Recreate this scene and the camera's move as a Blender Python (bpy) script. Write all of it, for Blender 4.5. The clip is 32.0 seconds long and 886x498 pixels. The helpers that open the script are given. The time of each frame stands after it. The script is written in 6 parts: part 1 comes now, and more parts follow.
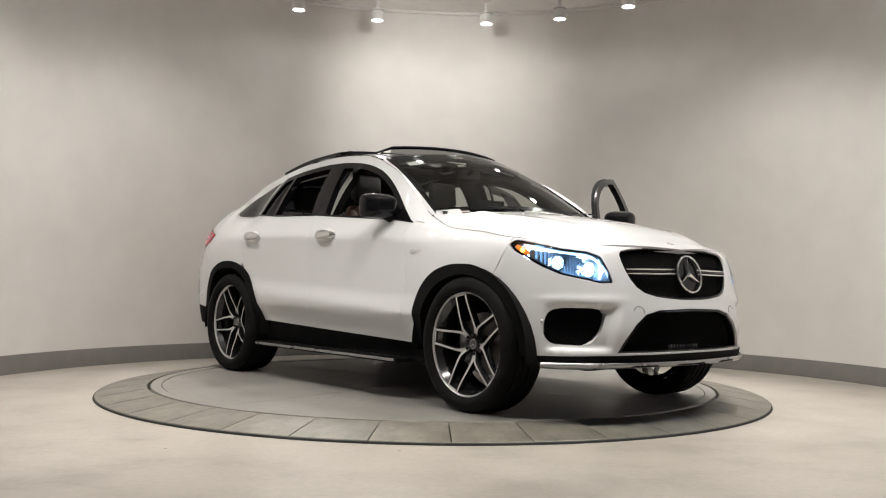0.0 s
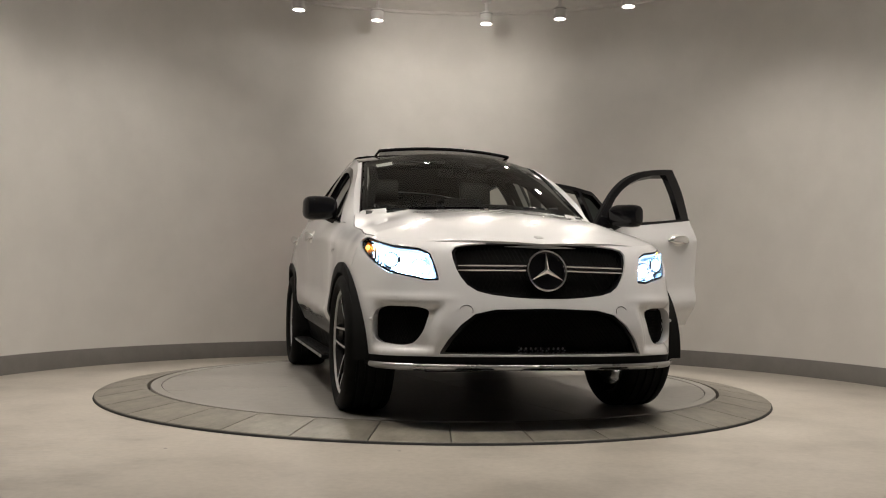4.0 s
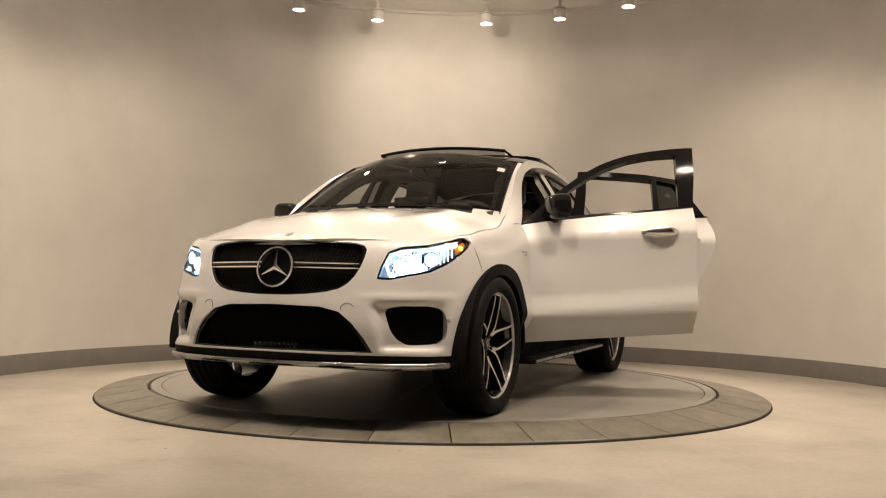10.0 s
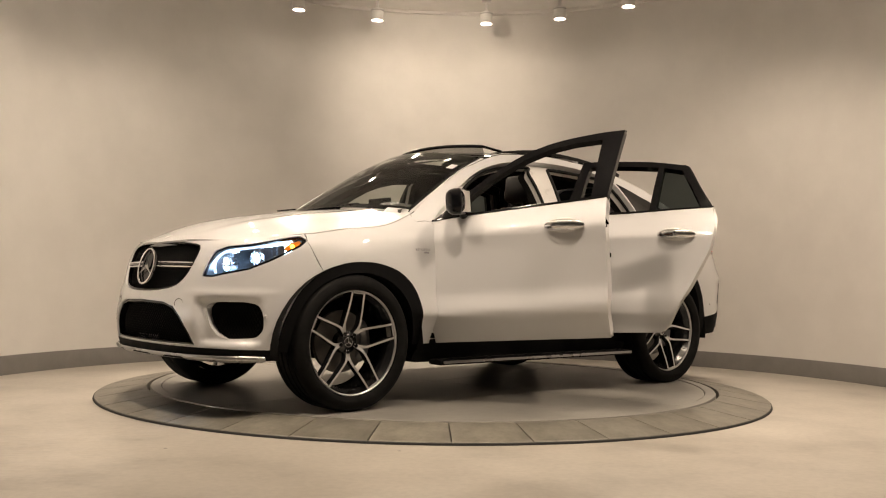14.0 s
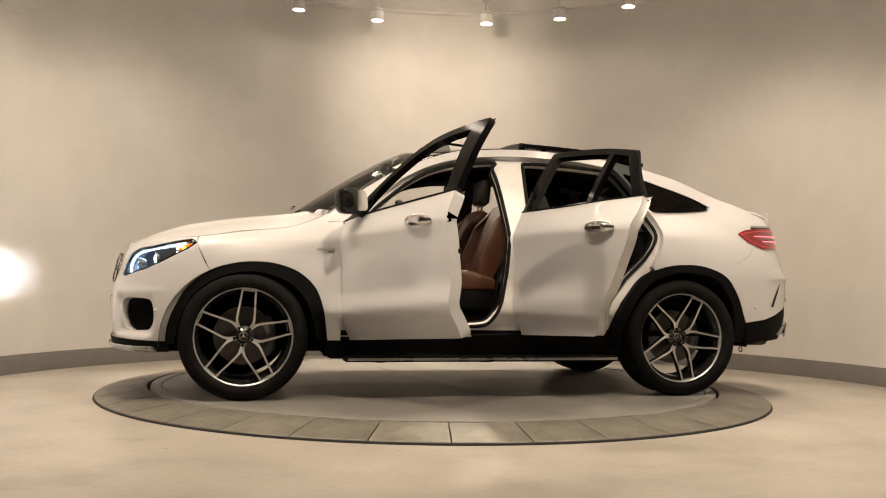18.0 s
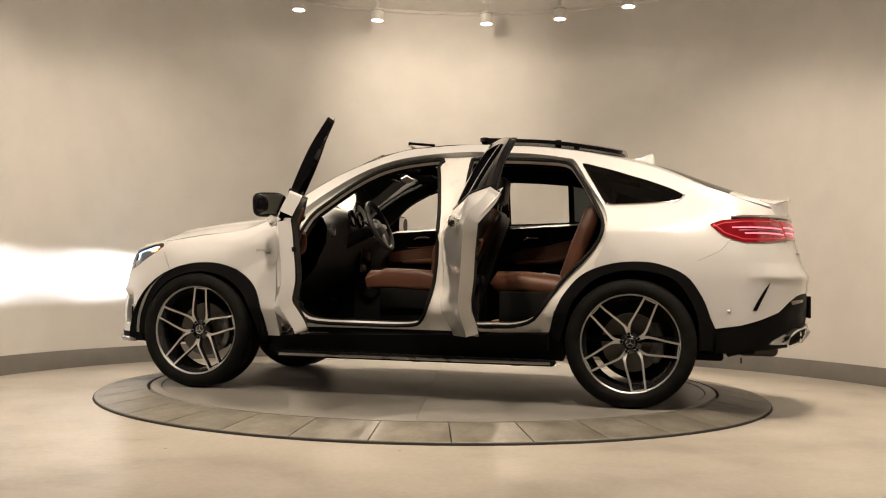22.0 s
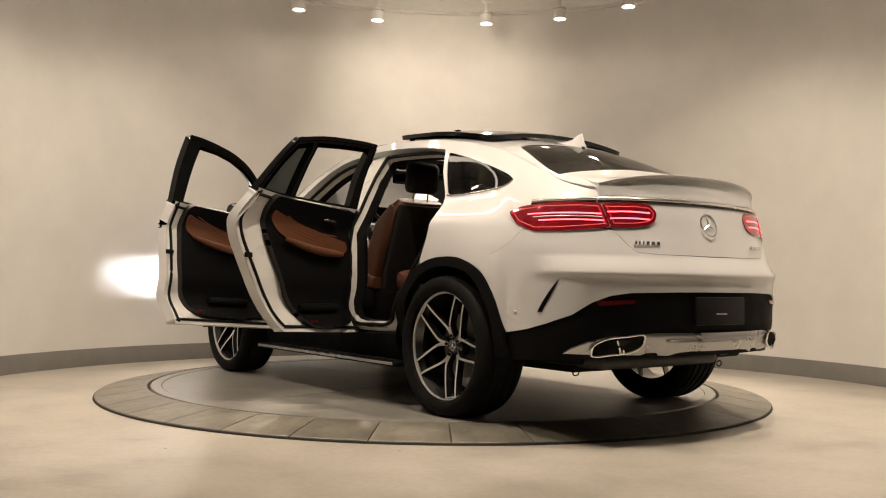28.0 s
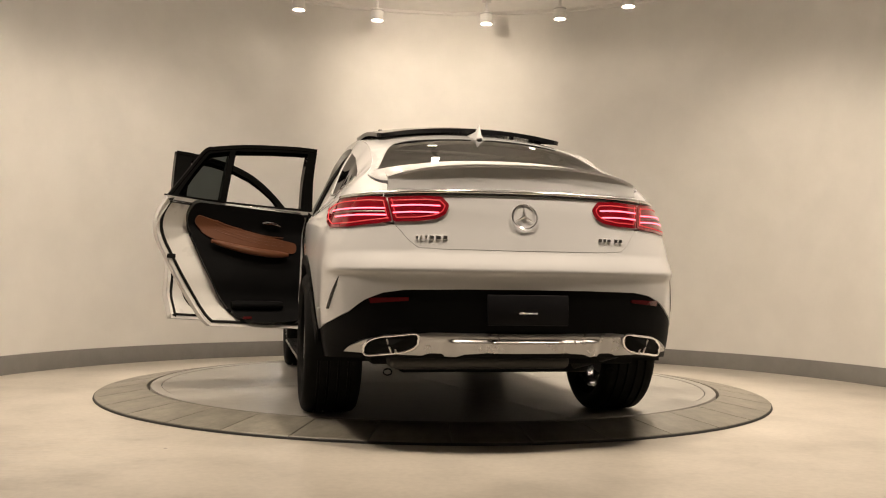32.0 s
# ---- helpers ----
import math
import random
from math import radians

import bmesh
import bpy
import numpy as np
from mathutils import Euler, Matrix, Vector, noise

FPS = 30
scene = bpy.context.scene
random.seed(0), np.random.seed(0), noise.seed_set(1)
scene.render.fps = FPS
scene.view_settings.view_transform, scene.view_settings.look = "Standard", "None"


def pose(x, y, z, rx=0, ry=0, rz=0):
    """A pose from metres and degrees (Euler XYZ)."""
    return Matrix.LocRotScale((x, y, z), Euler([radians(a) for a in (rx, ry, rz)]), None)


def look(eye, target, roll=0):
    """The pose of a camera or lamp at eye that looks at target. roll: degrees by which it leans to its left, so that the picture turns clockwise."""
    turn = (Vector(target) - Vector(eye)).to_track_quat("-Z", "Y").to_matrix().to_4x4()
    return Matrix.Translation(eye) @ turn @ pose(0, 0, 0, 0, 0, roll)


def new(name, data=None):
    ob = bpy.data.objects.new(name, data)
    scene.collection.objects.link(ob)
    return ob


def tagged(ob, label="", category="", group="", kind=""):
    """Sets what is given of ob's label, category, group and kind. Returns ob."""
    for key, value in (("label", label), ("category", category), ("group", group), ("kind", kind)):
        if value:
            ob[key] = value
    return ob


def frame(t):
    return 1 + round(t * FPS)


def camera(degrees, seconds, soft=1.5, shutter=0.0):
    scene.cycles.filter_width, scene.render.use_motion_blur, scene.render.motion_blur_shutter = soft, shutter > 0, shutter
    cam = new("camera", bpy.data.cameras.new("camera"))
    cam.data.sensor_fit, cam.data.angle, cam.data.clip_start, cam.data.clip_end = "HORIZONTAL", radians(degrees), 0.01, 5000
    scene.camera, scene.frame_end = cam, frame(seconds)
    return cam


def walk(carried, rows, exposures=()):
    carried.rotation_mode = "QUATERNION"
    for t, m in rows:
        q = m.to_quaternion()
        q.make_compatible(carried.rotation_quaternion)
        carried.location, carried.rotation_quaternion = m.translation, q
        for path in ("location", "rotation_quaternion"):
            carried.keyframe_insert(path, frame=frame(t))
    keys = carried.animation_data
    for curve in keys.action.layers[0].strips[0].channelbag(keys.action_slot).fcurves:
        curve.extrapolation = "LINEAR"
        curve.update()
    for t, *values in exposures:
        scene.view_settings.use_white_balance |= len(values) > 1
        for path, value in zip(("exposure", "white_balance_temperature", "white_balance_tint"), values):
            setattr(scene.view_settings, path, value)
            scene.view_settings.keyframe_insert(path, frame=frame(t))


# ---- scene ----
# ---------------------------------------------------------------- camera and light
cam = camera(50.92, 32.0, 1.1)
EYE = Vector((0.0, -7.003, 0.751))
AIM = EYE + Vector((math.sin(radians(0.56)) * math.cos(radians(1.968)), math.cos(radians(0.56)) * math.cos(radians(1.968)), math.sin(radians(1.968))))
STAND = look(EYE, AIM, 0.927)
walk(cam, [(0.0, STAND), (32.0, STAND)],
     [(0.0, 0.34, 5950, 10), (3.0, 0.20, 5950, 10), (6.0, -1.1, 7700, 18), (7.0, -0.9, 8100, 20), (8.0, -1.25, 8600, 20), (9.0, -0.25, 7950, 19), (10.5, 0.15, 7700, 15), (13.0, 0.14, 7600, 16), (19.0, 0.24, 7550, 15), (25.0, 0.27, 7450, 14), (29.0, 0.24, 7400, 14), (32.0, 0.40, 7400, 14)])

world = bpy.data.worlds.new("world")
world.use_nodes = True
world.node_tree.nodes["Background"].inputs[0].default_value = (0.9, 0.85, 0.8, 1)
world.node_tree.nodes["Background"].inputs[1].default_value = 0.05
scene.world = world


def spot(place, target, watts, cone, blend=0.6, colour=(1.0, 0.9, 0.77), size=0.05):
    data = bpy.data.lights.new("spot_light", "SPOT")
    data.energy, data.spot_size, data.spot_blend = watts, radians(cone), blend
    data.color, data.shadow_soft_size = colour, size
    ob = new("spot_light", data)
    ob.matrix_world = look(place, target)
    return ob


# ---------------------------------------------------------------- materials
def nodes_of(name):
    m = bpy.data.materials.new(name)
    m.use_nodes = True
    nt = m.node_tree
    return m, nt, nt.nodes["Principled BSDF"]


def noise_tex(nt, scale, detail=4.0, rough=0.55, coords="Object"):
    co = nt.nodes.new("ShaderNodeTexCoord")
    n = nt.nodes.new("ShaderNodeTexNoise")
    n.inputs["Scale"].default_value, n.inputs["Detail"].default_value, n.inputs["Roughness"].default_value = scale, detail, rough
    nt.links.new(co.outputs[coords], n.inputs["Vector"])
    return n


def ramp(nt, src, stops):
    r = nt.nodes.new("ShaderNodeValToRGB")
    while len(r.color_ramp.elements) < len(stops):
        r.color_ramp.elements.new(0.5)
    for e, (p, c) in zip(r.color_ramp.elements, stops):
        e.position, e.color = p, (*c, 1) if len(c) == 3 else c
    nt.links.new(src, r.inputs[0])
    return r


def grey(v):
    return (v, v, v)


def mix_col(nt, fac, a, b, mode="MIX"):
    x = nt.nodes.new("ShaderNodeMix")
    x.data_type, x.blend_type = "RGBA", mode
    for sock, v in ((x.inputs[0], fac), (x.inputs[6], a), (x.inputs[7], b)):
        if hasattr(v, "links"):
            nt.links.new(v, sock)
        else:
            sock.default_value = v if isinstance(v, (int, float)) else (*v, 1)
    return x.outputs[2]


def bump(nt, bs, src, strength, dist=0.005):
    b = nt.nodes.new("ShaderNodeBump")
    b.inputs["Strength"].default_value, b.inputs["Distance"].default_value = strength, dist
    nt.links.new(src, b.inputs["Height"])
    nt.links.new(b.outputs[0], bs.inputs["Normal"])


def surface(name, colour, rough=0.5, metal=0.0, vary=0.12, scale=8.0, fine=180.0, relief=0.0, coat=0.0, spec=0.5, rough_vary=0.08):
    """A plain surface with broad and fine variation in colour and gloss."""
    m, nt, bs = nodes_of(name)
    big, small = noise_tex(nt, scale), noise_tex(nt, fine, 2.0)
    lo, hi = [c * (1 - vary) for c in colour], [min(1, c * (1 + vary * 0.6)) for c in colour]
    base = ramp(nt, big.outputs[0], [(0.3, lo), (0.7, hi)])
    grain = ramp(nt, small.outputs[0], [(0.3, grey(1 - vary * 0.6)), (0.7, grey(1.0))])
    nt.links.new(mix_col(nt, 1.0, base.outputs[0], grain.outputs[0], "MULTIPLY"), bs.inputs["Base Color"])
    rr = ramp(nt, big.outputs[0], [(0.3, grey(max(0.02, rough - rough_vary))), (0.7, grey(min(1, rough + rough_vary)))])
    nt.links.new(rr.outputs[0], bs.inputs["Roughness"])
    bs.inputs["Metallic"].default_value = metal
    bs.inputs["Specular IOR Level"].default_value = spec
    if coat:
        bs.inputs["Coat Weight"].default_value, bs.inputs["Coat Roughness"].default_value = coat, 0.04
    if relief:
        bump(nt, bs, small.outputs[0], relief)
    return m


def glow(name, colour, strength, base=(0.1, 0.1, 0.1)):
    m, nt, bs = nodes_of(name)
    bs.inputs["Base Color"].default_value = (*base, 1)
    bs.inputs["Emission Color"].default_value = (*colour, 1)
    bs.inputs["Emission Strength"].default_value = strength
    return m


def glass(name, tint, rough=0.0, ior=1.45, clear=0.9):
    """Thin pane: see-through tint with a glossy skin."""
    m, nt, bs = nodes_of(name)
    out = nt.nodes["Material Output"]
    tr, gl, mx, lw = (nt.nodes.new("ShaderNode" + k) for k in ("BsdfTransparent", "BsdfGlossy", "MixShader", "Fresnel"))
    tr.inputs[0].default_value = (*tint, 1)
    gl.inputs["Roughness"].default_value = max(rough, 0.01)
    lw.inputs[0].default_value = ior
    nt.links.new(lw.outputs[0], mx.inputs[0])
    nt.links.new(tr.outputs[0], mx.inputs[1])
    nt.links.new(gl.outputs[0], mx.inputs[2])
    nt.links.new(mx.outputs[0], out.inputs[0])
    return m


def wall_paint():
    m, nt, bs = nodes_of("wall_paint")
    big, mid, fine = noise_tex(nt, 0.5, 3), noise_tex(nt, 3.0, 4), noise_tex(nt, 160, 2)
    a = ramp(nt, big.outputs[0], [(0.3, (0.70, 0.68, 0.65)), (0.7, (0.76, 0.745, 0.72))])
    b = ramp(nt, mid.outputs[0], [(0.35, grey(0.95)), (0.65, grey(1.0))])
    nt.links.new(mix_col(nt, 1.0, a.outputs[0], b.outputs[0], "MULTIPLY"), bs.inputs["Base Color"])
    bs.inputs["Roughness"].default_value = 0.75
    bump(nt, bs, fine.outputs[0], 0.08, 0.002)
    return m


def concrete_floor():
    """Sealed concrete: soft mottling, a waxy sheen, dark specks and one scuffed, scratched patch."""
    m, nt, bs = nodes_of("sealed_concrete")
    big, mid, fine = noise_tex(nt, 0.7, 3), noise_tex(nt, 2.0, 5, 0.58), noise_tex(nt, 30, 3)
    a = ramp(nt, big.outputs[0], [(0.3, (0.43, 0.395, 0.345)), (0.7, (0.51, 0.475, 0.425))])
    b = ramp(nt, mid.outputs[0], [(0.32, grey(0.76)), (0.47, grey(0.95)), (0.7, grey(1.08))])
    g = ramp(nt, fine.outputs[0], [(0.3, grey(0.90)), (0.65, grey(1.02))])
    col = mix_col(nt, 1.0, mix_col(nt, 1.0, a.outputs[0], b.outputs[0], "MULTIPLY"), g.outputs[0], "MULTIPLY")
    co = nt.nodes.new("ShaderNodeTexCoord")
    # scuffed patch in front of the bay, wiped in one direction
    near = nt.nodes.new("ShaderNodeVectorMath")
    near.operation = "DISTANCE"
    nt.links.new(co.outputs["Object"], near.inputs[0])
    near.inputs[1].default_value = (-1.95, -2.75, -0.06)
    add = nt.nodes.new("ShaderNodeMath")
    add.operation = "MULTIPLY_ADD"
    nt.links.new(mid.outputs[0], add.inputs[0])
    add.inputs[1].default_value = 1.6
    nt.links.new(near.outputs["Value"], add.inputs[2])
    ramp_far = nt.nodes.new("ShaderNodeMapRange")
    ramp_far.inputs[1].default_value, ramp_far.inputs[2].default_value = 1.15, 1.75
    ramp_far.inputs[3].default_value, ramp_far.inputs[4].default_value = 1.0, 0.0
    nt.links.new(add.outputs[0], ramp_far.inputs[0])
    mp = nt.nodes.new("ShaderNodeMapping")
    mp.inputs["Rotation"].default_value, mp.inputs["Scale"].default_value = (0, 0, radians(-62)), (2.0, 9, 1)
    nt.links.new(co.outputs["Object"], mp.inputs[0])
    sc = nt.nodes.new("ShaderNodeTexNoise")
    sc.inputs["Scale"].default_value, sc.inputs["Detail"].default_value = 2.4, 5
    nt.links.new(mp.outputs[0], sc.inputs["Vector"])
    scr = ramp(nt, sc.outputs[0], [(0.34, grey(0.86)), (0.45, grey(0.98)), (0.58, grey(1.0)), (0.68, grey(1.07))])
    col = mix_col(nt, ramp_far.outputs[0], col, mix_col(nt, 1.0, col, scr.outputs[0], "MULTIPLY"))
    vo = nt.nodes.new("ShaderNodeTexVoronoi")
    vo.inputs["Scale"].default_value = 3.2
    nt.links.new(co.outputs["Object"], vo.inputs["Vector"])
    speck = ramp(nt, vo.outputs["Distance"], [(0.024, grey(0.10)), (0.034, grey(1))])
    keep = ramp(nt, vo.outputs["Color"], [(0.55, grey(0)), (0.56, grey(1))])
    col = mix_col(nt, keep.outputs[0], col, mix_col(nt, 1.0, col, speck.outputs[0], "MULTIPLY"))
    nt.links.new(col, bs.inputs["Base Color"])
    wax = ramp(nt, big.outputs[0], [(0.3, grey(0.285)), (0.7, grey(0.315))])
    worn = ramp(nt, sc.outputs[0], [(0.36, grey(0.285)), (0.50, grey(0.30)), (0.64, grey(0.40))])
    nt.links.new(mix_col(nt, ramp_far.outputs[0], wax.outputs[0], worn.outputs[0]), bs.inputs["Roughness"])
    return m


def plate_metal(name, lo, hi, rough, worn=1.10):
    """Worn grey painted steel plate with stains and scuffs."""
    m, nt, bs = nodes_of(name)
    info = nt.nodes.new("ShaderNodeObjectInfo")
    big, mid = noise_tex(nt, 2.5, 6, 0.62), noise_tex(nt, 14.0, 8, 0.7)
    a = ramp(nt, big.outputs[0], [(0.32, lo), (0.68, hi)])
    b = ramp(nt, mid.outputs[0], [(0.25, grey(2 - worn * 1.11)), (0.5, grey(0.97)), (0.75, grey(worn))])
    col = mix_col(nt, 1.0, a.outputs[0], b.outputs[0], "MULTIPLY")
    own = ramp(nt, info.outputs["Random"], [(0.0, grey(0.85)), (1.0, grey(1.1))])
    nt.links.new(mix_col(nt, 1.0, col, own.outputs[0], "MULTIPLY"), bs.inputs["Base Color"])
    rr = ramp(nt, big.outputs[0], [(0.3, grey(rough - 0.06)), (0.7, grey(rough + 0.06))])
    nt.links.new(rr.outputs[0], bs.inputs["Roughness"])
    return m


WALL = wall_paint()
CEILING = surface("ceiling_paint", (0.74, 0.72, 0.69), 0.8, vary=0.04, relief=0.05)
BASE = surface("baseboard_vinyl", (0.20, 0.19, 0.18), 0.45, vary=0.1)
FLOOR = concrete_floor()
RING = plate_metal("ring_plate_steel", (0.105, 0.097, 0.080), (0.215, 0.20, 0.168), 0.40, 1.30)
DISC = plate_metal("disc_plate_steel", (0.19, 0.183, 0.168), (0.30, 0.288, 0.265), 0.345)
GROOVE = surface("groove_dark", (0.02, 0.02, 0.02), 0.8)
LAMP_BODY = surface("lamp_enamel_white", (0.72, 0.71, 0.69), 0.4, vary=0.03)
STRIP_GLOW = glow("strip_diffuser_glow", (1.0, 0.93, 0.84), 7.0)
LAMP_LENS = glow("lamp_lens_lit", (1.0, 0.93, 0.82), 40.0)


# ---------------------------------------------------------------- mesh helpers
def mesh_of(bm, name, material, smooth=True, sharp=35):
    me = bpy.data.meshes.new(name)
    bm.normal_update()
    bm.to_mesh(me)
    bm.free()
    for mt in (material if isinstance(material, (list, tuple)) else [material]):
        me.materials.append(mt)
    if smooth:
        me.polygons.foreach_set("use_smooth", [True] * len(me.polygons))
        me.set_sharp_from_angle(angle=radians(sharp))
    return me


def part(name, bm, material, parent=None, label="", smooth=True, sharp=35):
    ob = new(name, mesh_of(bm, name, material, smooth, sharp))
    if parent is not None:
        ob.parent = parent
    return tagged(ob, label)


def lathe(bm, profile, n=48, a0=0.0, a1=360.0, close=False):
    """Turn (radius, z) points round the z axis."""
    full = abs(a1 - a0) >= 359.9
    cols = []
    for i in range(n if full else n + 1):
        a = radians(a0 + (a1 - a0) * i / n)
        cols.append([bm.verts.new((r * math.cos(a), r * math.sin(a), z)) for r, z in profile])
    m = len(profile)
    for i in range(n):
        p, q = cols[i], cols[(i + 1) % len(cols)]
        for j in range(m if close else m - 1):
            k = (j + 1) % m
            try:
                bm.faces.new((p[j], q[j], q[k], p[k]))
            except ValueError:
                pass
    return cols


def block(bm, x0, x1, y0, y1, z0, z1, bevel=0.0, seg=2, m=None):
    r = bmesh.ops.create_cube(bm, size=1, matrix=Matrix.Translation(((x0 + x1) / 2, (y0 + y1) / 2, (z0 + z1) / 2)) @ Matrix.Diagonal((x1 - x0, y1 - y0, z1 - z0, 1)))
    vs = r["verts"]
    if m is not None:
        bmesh.ops.transform(bm, matrix=m, verts=vs)
    if bevel:
        es = list({e for v in vs for e in v.link_edges})
        bmesh.ops.bevel(bm, geom=es, offset=bevel, segments=seg, affect="EDGES", profile=0.5)


def rod(bm, a, b, r, n=12, r2=None):
    a, b = Vector(a), Vector(b)
    m = Matrix.Translation((a + b) / 2) @ (b - a).to_track_quat("Z", "Y").to_matrix().to_4x4()
    bmesh.ops.create_cone(bm, cap_ends=True, segments=n, radius1=r, radius2=r if r2 is None else r2, depth=(b - a).length, matrix=m)


def empty(name, label, category, m=None, group=""):
    ob = new(name)
    if m is not None:
        ob.matrix_world = m
    return tagged(ob, label, category, group)


# ---------------------------------------------------------------- room
FLOOR_Z, CEIL_Z = -0.06, 3.73
WC, WR = Vector((0.16, -0.49)), 3.73


def room():
    bm = bmesh.new()
    bmesh.ops.create_grid(bm, x_segments=8, y_segments=8, size=8.5, matrix=Matrix.Translation((0, -2.5, FLOOR_Z)))
    tagged(part("floor", bm, FLOOR), "sealed beige concrete floor, scuffed and waxed", "floor", kind="structure")
    # curved wall, three quarters of a drum, open towards the hall
    bm = bmesh.new()
    lathe(bm, [(WR, FLOOR_Z - 0.05), (WR, CEIL_Z + 0.1), (WR + 0.15, CEIL_Z + 0.1), (WR + 0.15, FLOOR_Z - 0.05)], 96, -28, 208, True)
    ob = tagged(part("wall_curved", bm, WALL), "curved white painted plaster wall of the turntable bay", "wall", kind="structure")
    ob.location = (WC.x, WC.y, 0)
    bm = bmesh.new()
    lathe(bm, [(WR + 0.002, FLOOR_Z), (WR - 0.014, FLOOR_Z), (WR - 0.014, FLOOR_Z + 0.148), (WR - 0.010, FLOOR_Z + 0.155), (WR + 0.002, FLOOR_Z + 0.155)], 96, -28, 208, True)
    ob = tagged(part("baseboard", bm, BASE), "dark grey vinyl baseboard round the curved wall", "baseboard", kind="structure")
    ob.location = (WC.x, WC.y, 0)
    bm = bmesh.new()
    block(bm, -8.5, 8.5, -11, 6, CEIL_Z, CEIL_Z + 0.12)
    tagged(part("ceiling", bm, CEILING), "flat white painted ceiling", "ceiling", kind="structure")
    bm = bmesh.new()
    lathe(bm, [(WR - .045, CEIL_Z - .0005), (WR - .045, CEIL_Z - .030), (WR + .001, CEIL_Z - .030)], 96, -28, 208)
    ob = tagged(part("trim_ceiling", bm, CEILING), "shallow white edge trim under the ceiling", "trim", kind="structure")
    ob.location = (WC.x, WC.y, 0)
    # the hall behind the camera
    for nm, b in (("wall_south", (-8.5, 8.5, -11.15, -11)), ("wall_west", (-8.65, -8.5, -11, 6)), ("wall_east", (8.5, 8.65, -11, 6)), ("wall_north", (-8.5, 8.5, 6, 6.15))):
        bm = bmesh.new()
        block(bm, *b, FLOOR_Z - 0.05, CEIL_Z)
        tagged(part(nm, bm, WALL), "plain white painted hall wall", "wall", kind="structure")


R_DISC, R_IN, R_OUT = 2.0, 2.045, 2.385
HUB_X = 0.016


def turntable():
    base = empty("turntable_ring", "fixed ramp ring of grey steel plates round the turntable", "turntable ring")
    base.location.x = HUB_X
    # one ramp plate, ten degrees wide
    bm = bmesh.new()
    half = 4.91
    prof = [(R_IN + 0.004, -0.05), (R_IN + 0.004, 0.002), (R_IN + 0.03, 0.002), (R_OUT - 0.004, -0.043), (R_OUT, -0.046), (R_OUT, -0.0598)]
    cols = lathe(bm, prof, 6, -half, half)
    for c in (cols[0], cols[-1]):
        bm.faces.new(c if c is cols[0] else list(reversed(c)))
    plate = part("plate", bm, RING, base, sharp=20)
    plate.rotation_euler = (0, 0, radians(-92.9))
    for i in range(1, 36):
        p = new("plate", plate.data)
        p.parent = base
        p.rotation_euler = (0, 0, radians(-92.9 + 10 * i))
    bm = bmesh.new()
    lathe(bm, [(R_DISC - 0.1, -0.058), (R_DISC - 0.1, -0.05), (R_OUT - 0.01, -0.056)], 96)
    part("joint_bed", bm, GROOVE, base, "dark joint and groove bed")
    bm = bmesh.new()
    lathe(bm, [(R_OUT - .001, -.047), (R_OUT + .006, -.050), (R_OUT + .009, -.0596)], 160)
    part("edge_seal", bm, GROOVE, base, "black edge strip against the floor")
    disc = empty("turntable_disc", "turning grey steel disc that carries the car", "turntable")
    bm = bmesh.new()
    lathe(bm, [(R_DISC - 0.045, 0.0), (R_DISC - 0.04, 0.004), (R_DISC + 0.024, 0.004), (R_DISC + 0.028, -0.002), (R_DISC + 0.028, -0.048)], 120)
    part("rim", bm, DISC, disc, "pale steel rim band")
    bm = bmesh.new()
    n, gap = 24, 0.0018
    vs = [bm.verts.new((gap, gap, 0))]
    for i in range(n + 1):
        a = radians(90 * i / n)
        vs.append(bm.verts.new((max(gap, (R_DISC - 0.05) * math.cos(a)), max(gap, (R_DISC - 0.05) * math.sin(a)), 0)))
    f = bm.faces.new(vs)
    r = bmesh.ops.extrude_face_region(bm, geom=[f])
    bmesh.ops.translate(bm, vec=(0, 0, -0.04), verts=[v for v in r["geom"] if isinstance(v, bmesh.types.BMVert)])
    bmesh.ops.recalc_face_normals(bm, faces=bm.faces)
    deck = part("deck_plate", bm, DISC, disc)
    deck.rotation_euler = (0, 0, radians(12))
    for i in range(1, 4):
        p = new("deck_plate", deck.data)
        p.parent = disc
        p.rotation_euler = (0, 0, radians(90 * i + 12))
    bm = bmesh.new()
    bmesh.ops.create_cone(bm, cap_ends=True, segments=64, radius1=R_DISC - 0.03, radius2=R_DISC - 0.03, depth=0.01, matrix=Matrix.Translation((0, 0, -0.045)))
    part("under_plate", bm, GROOVE, disc)
    return disc


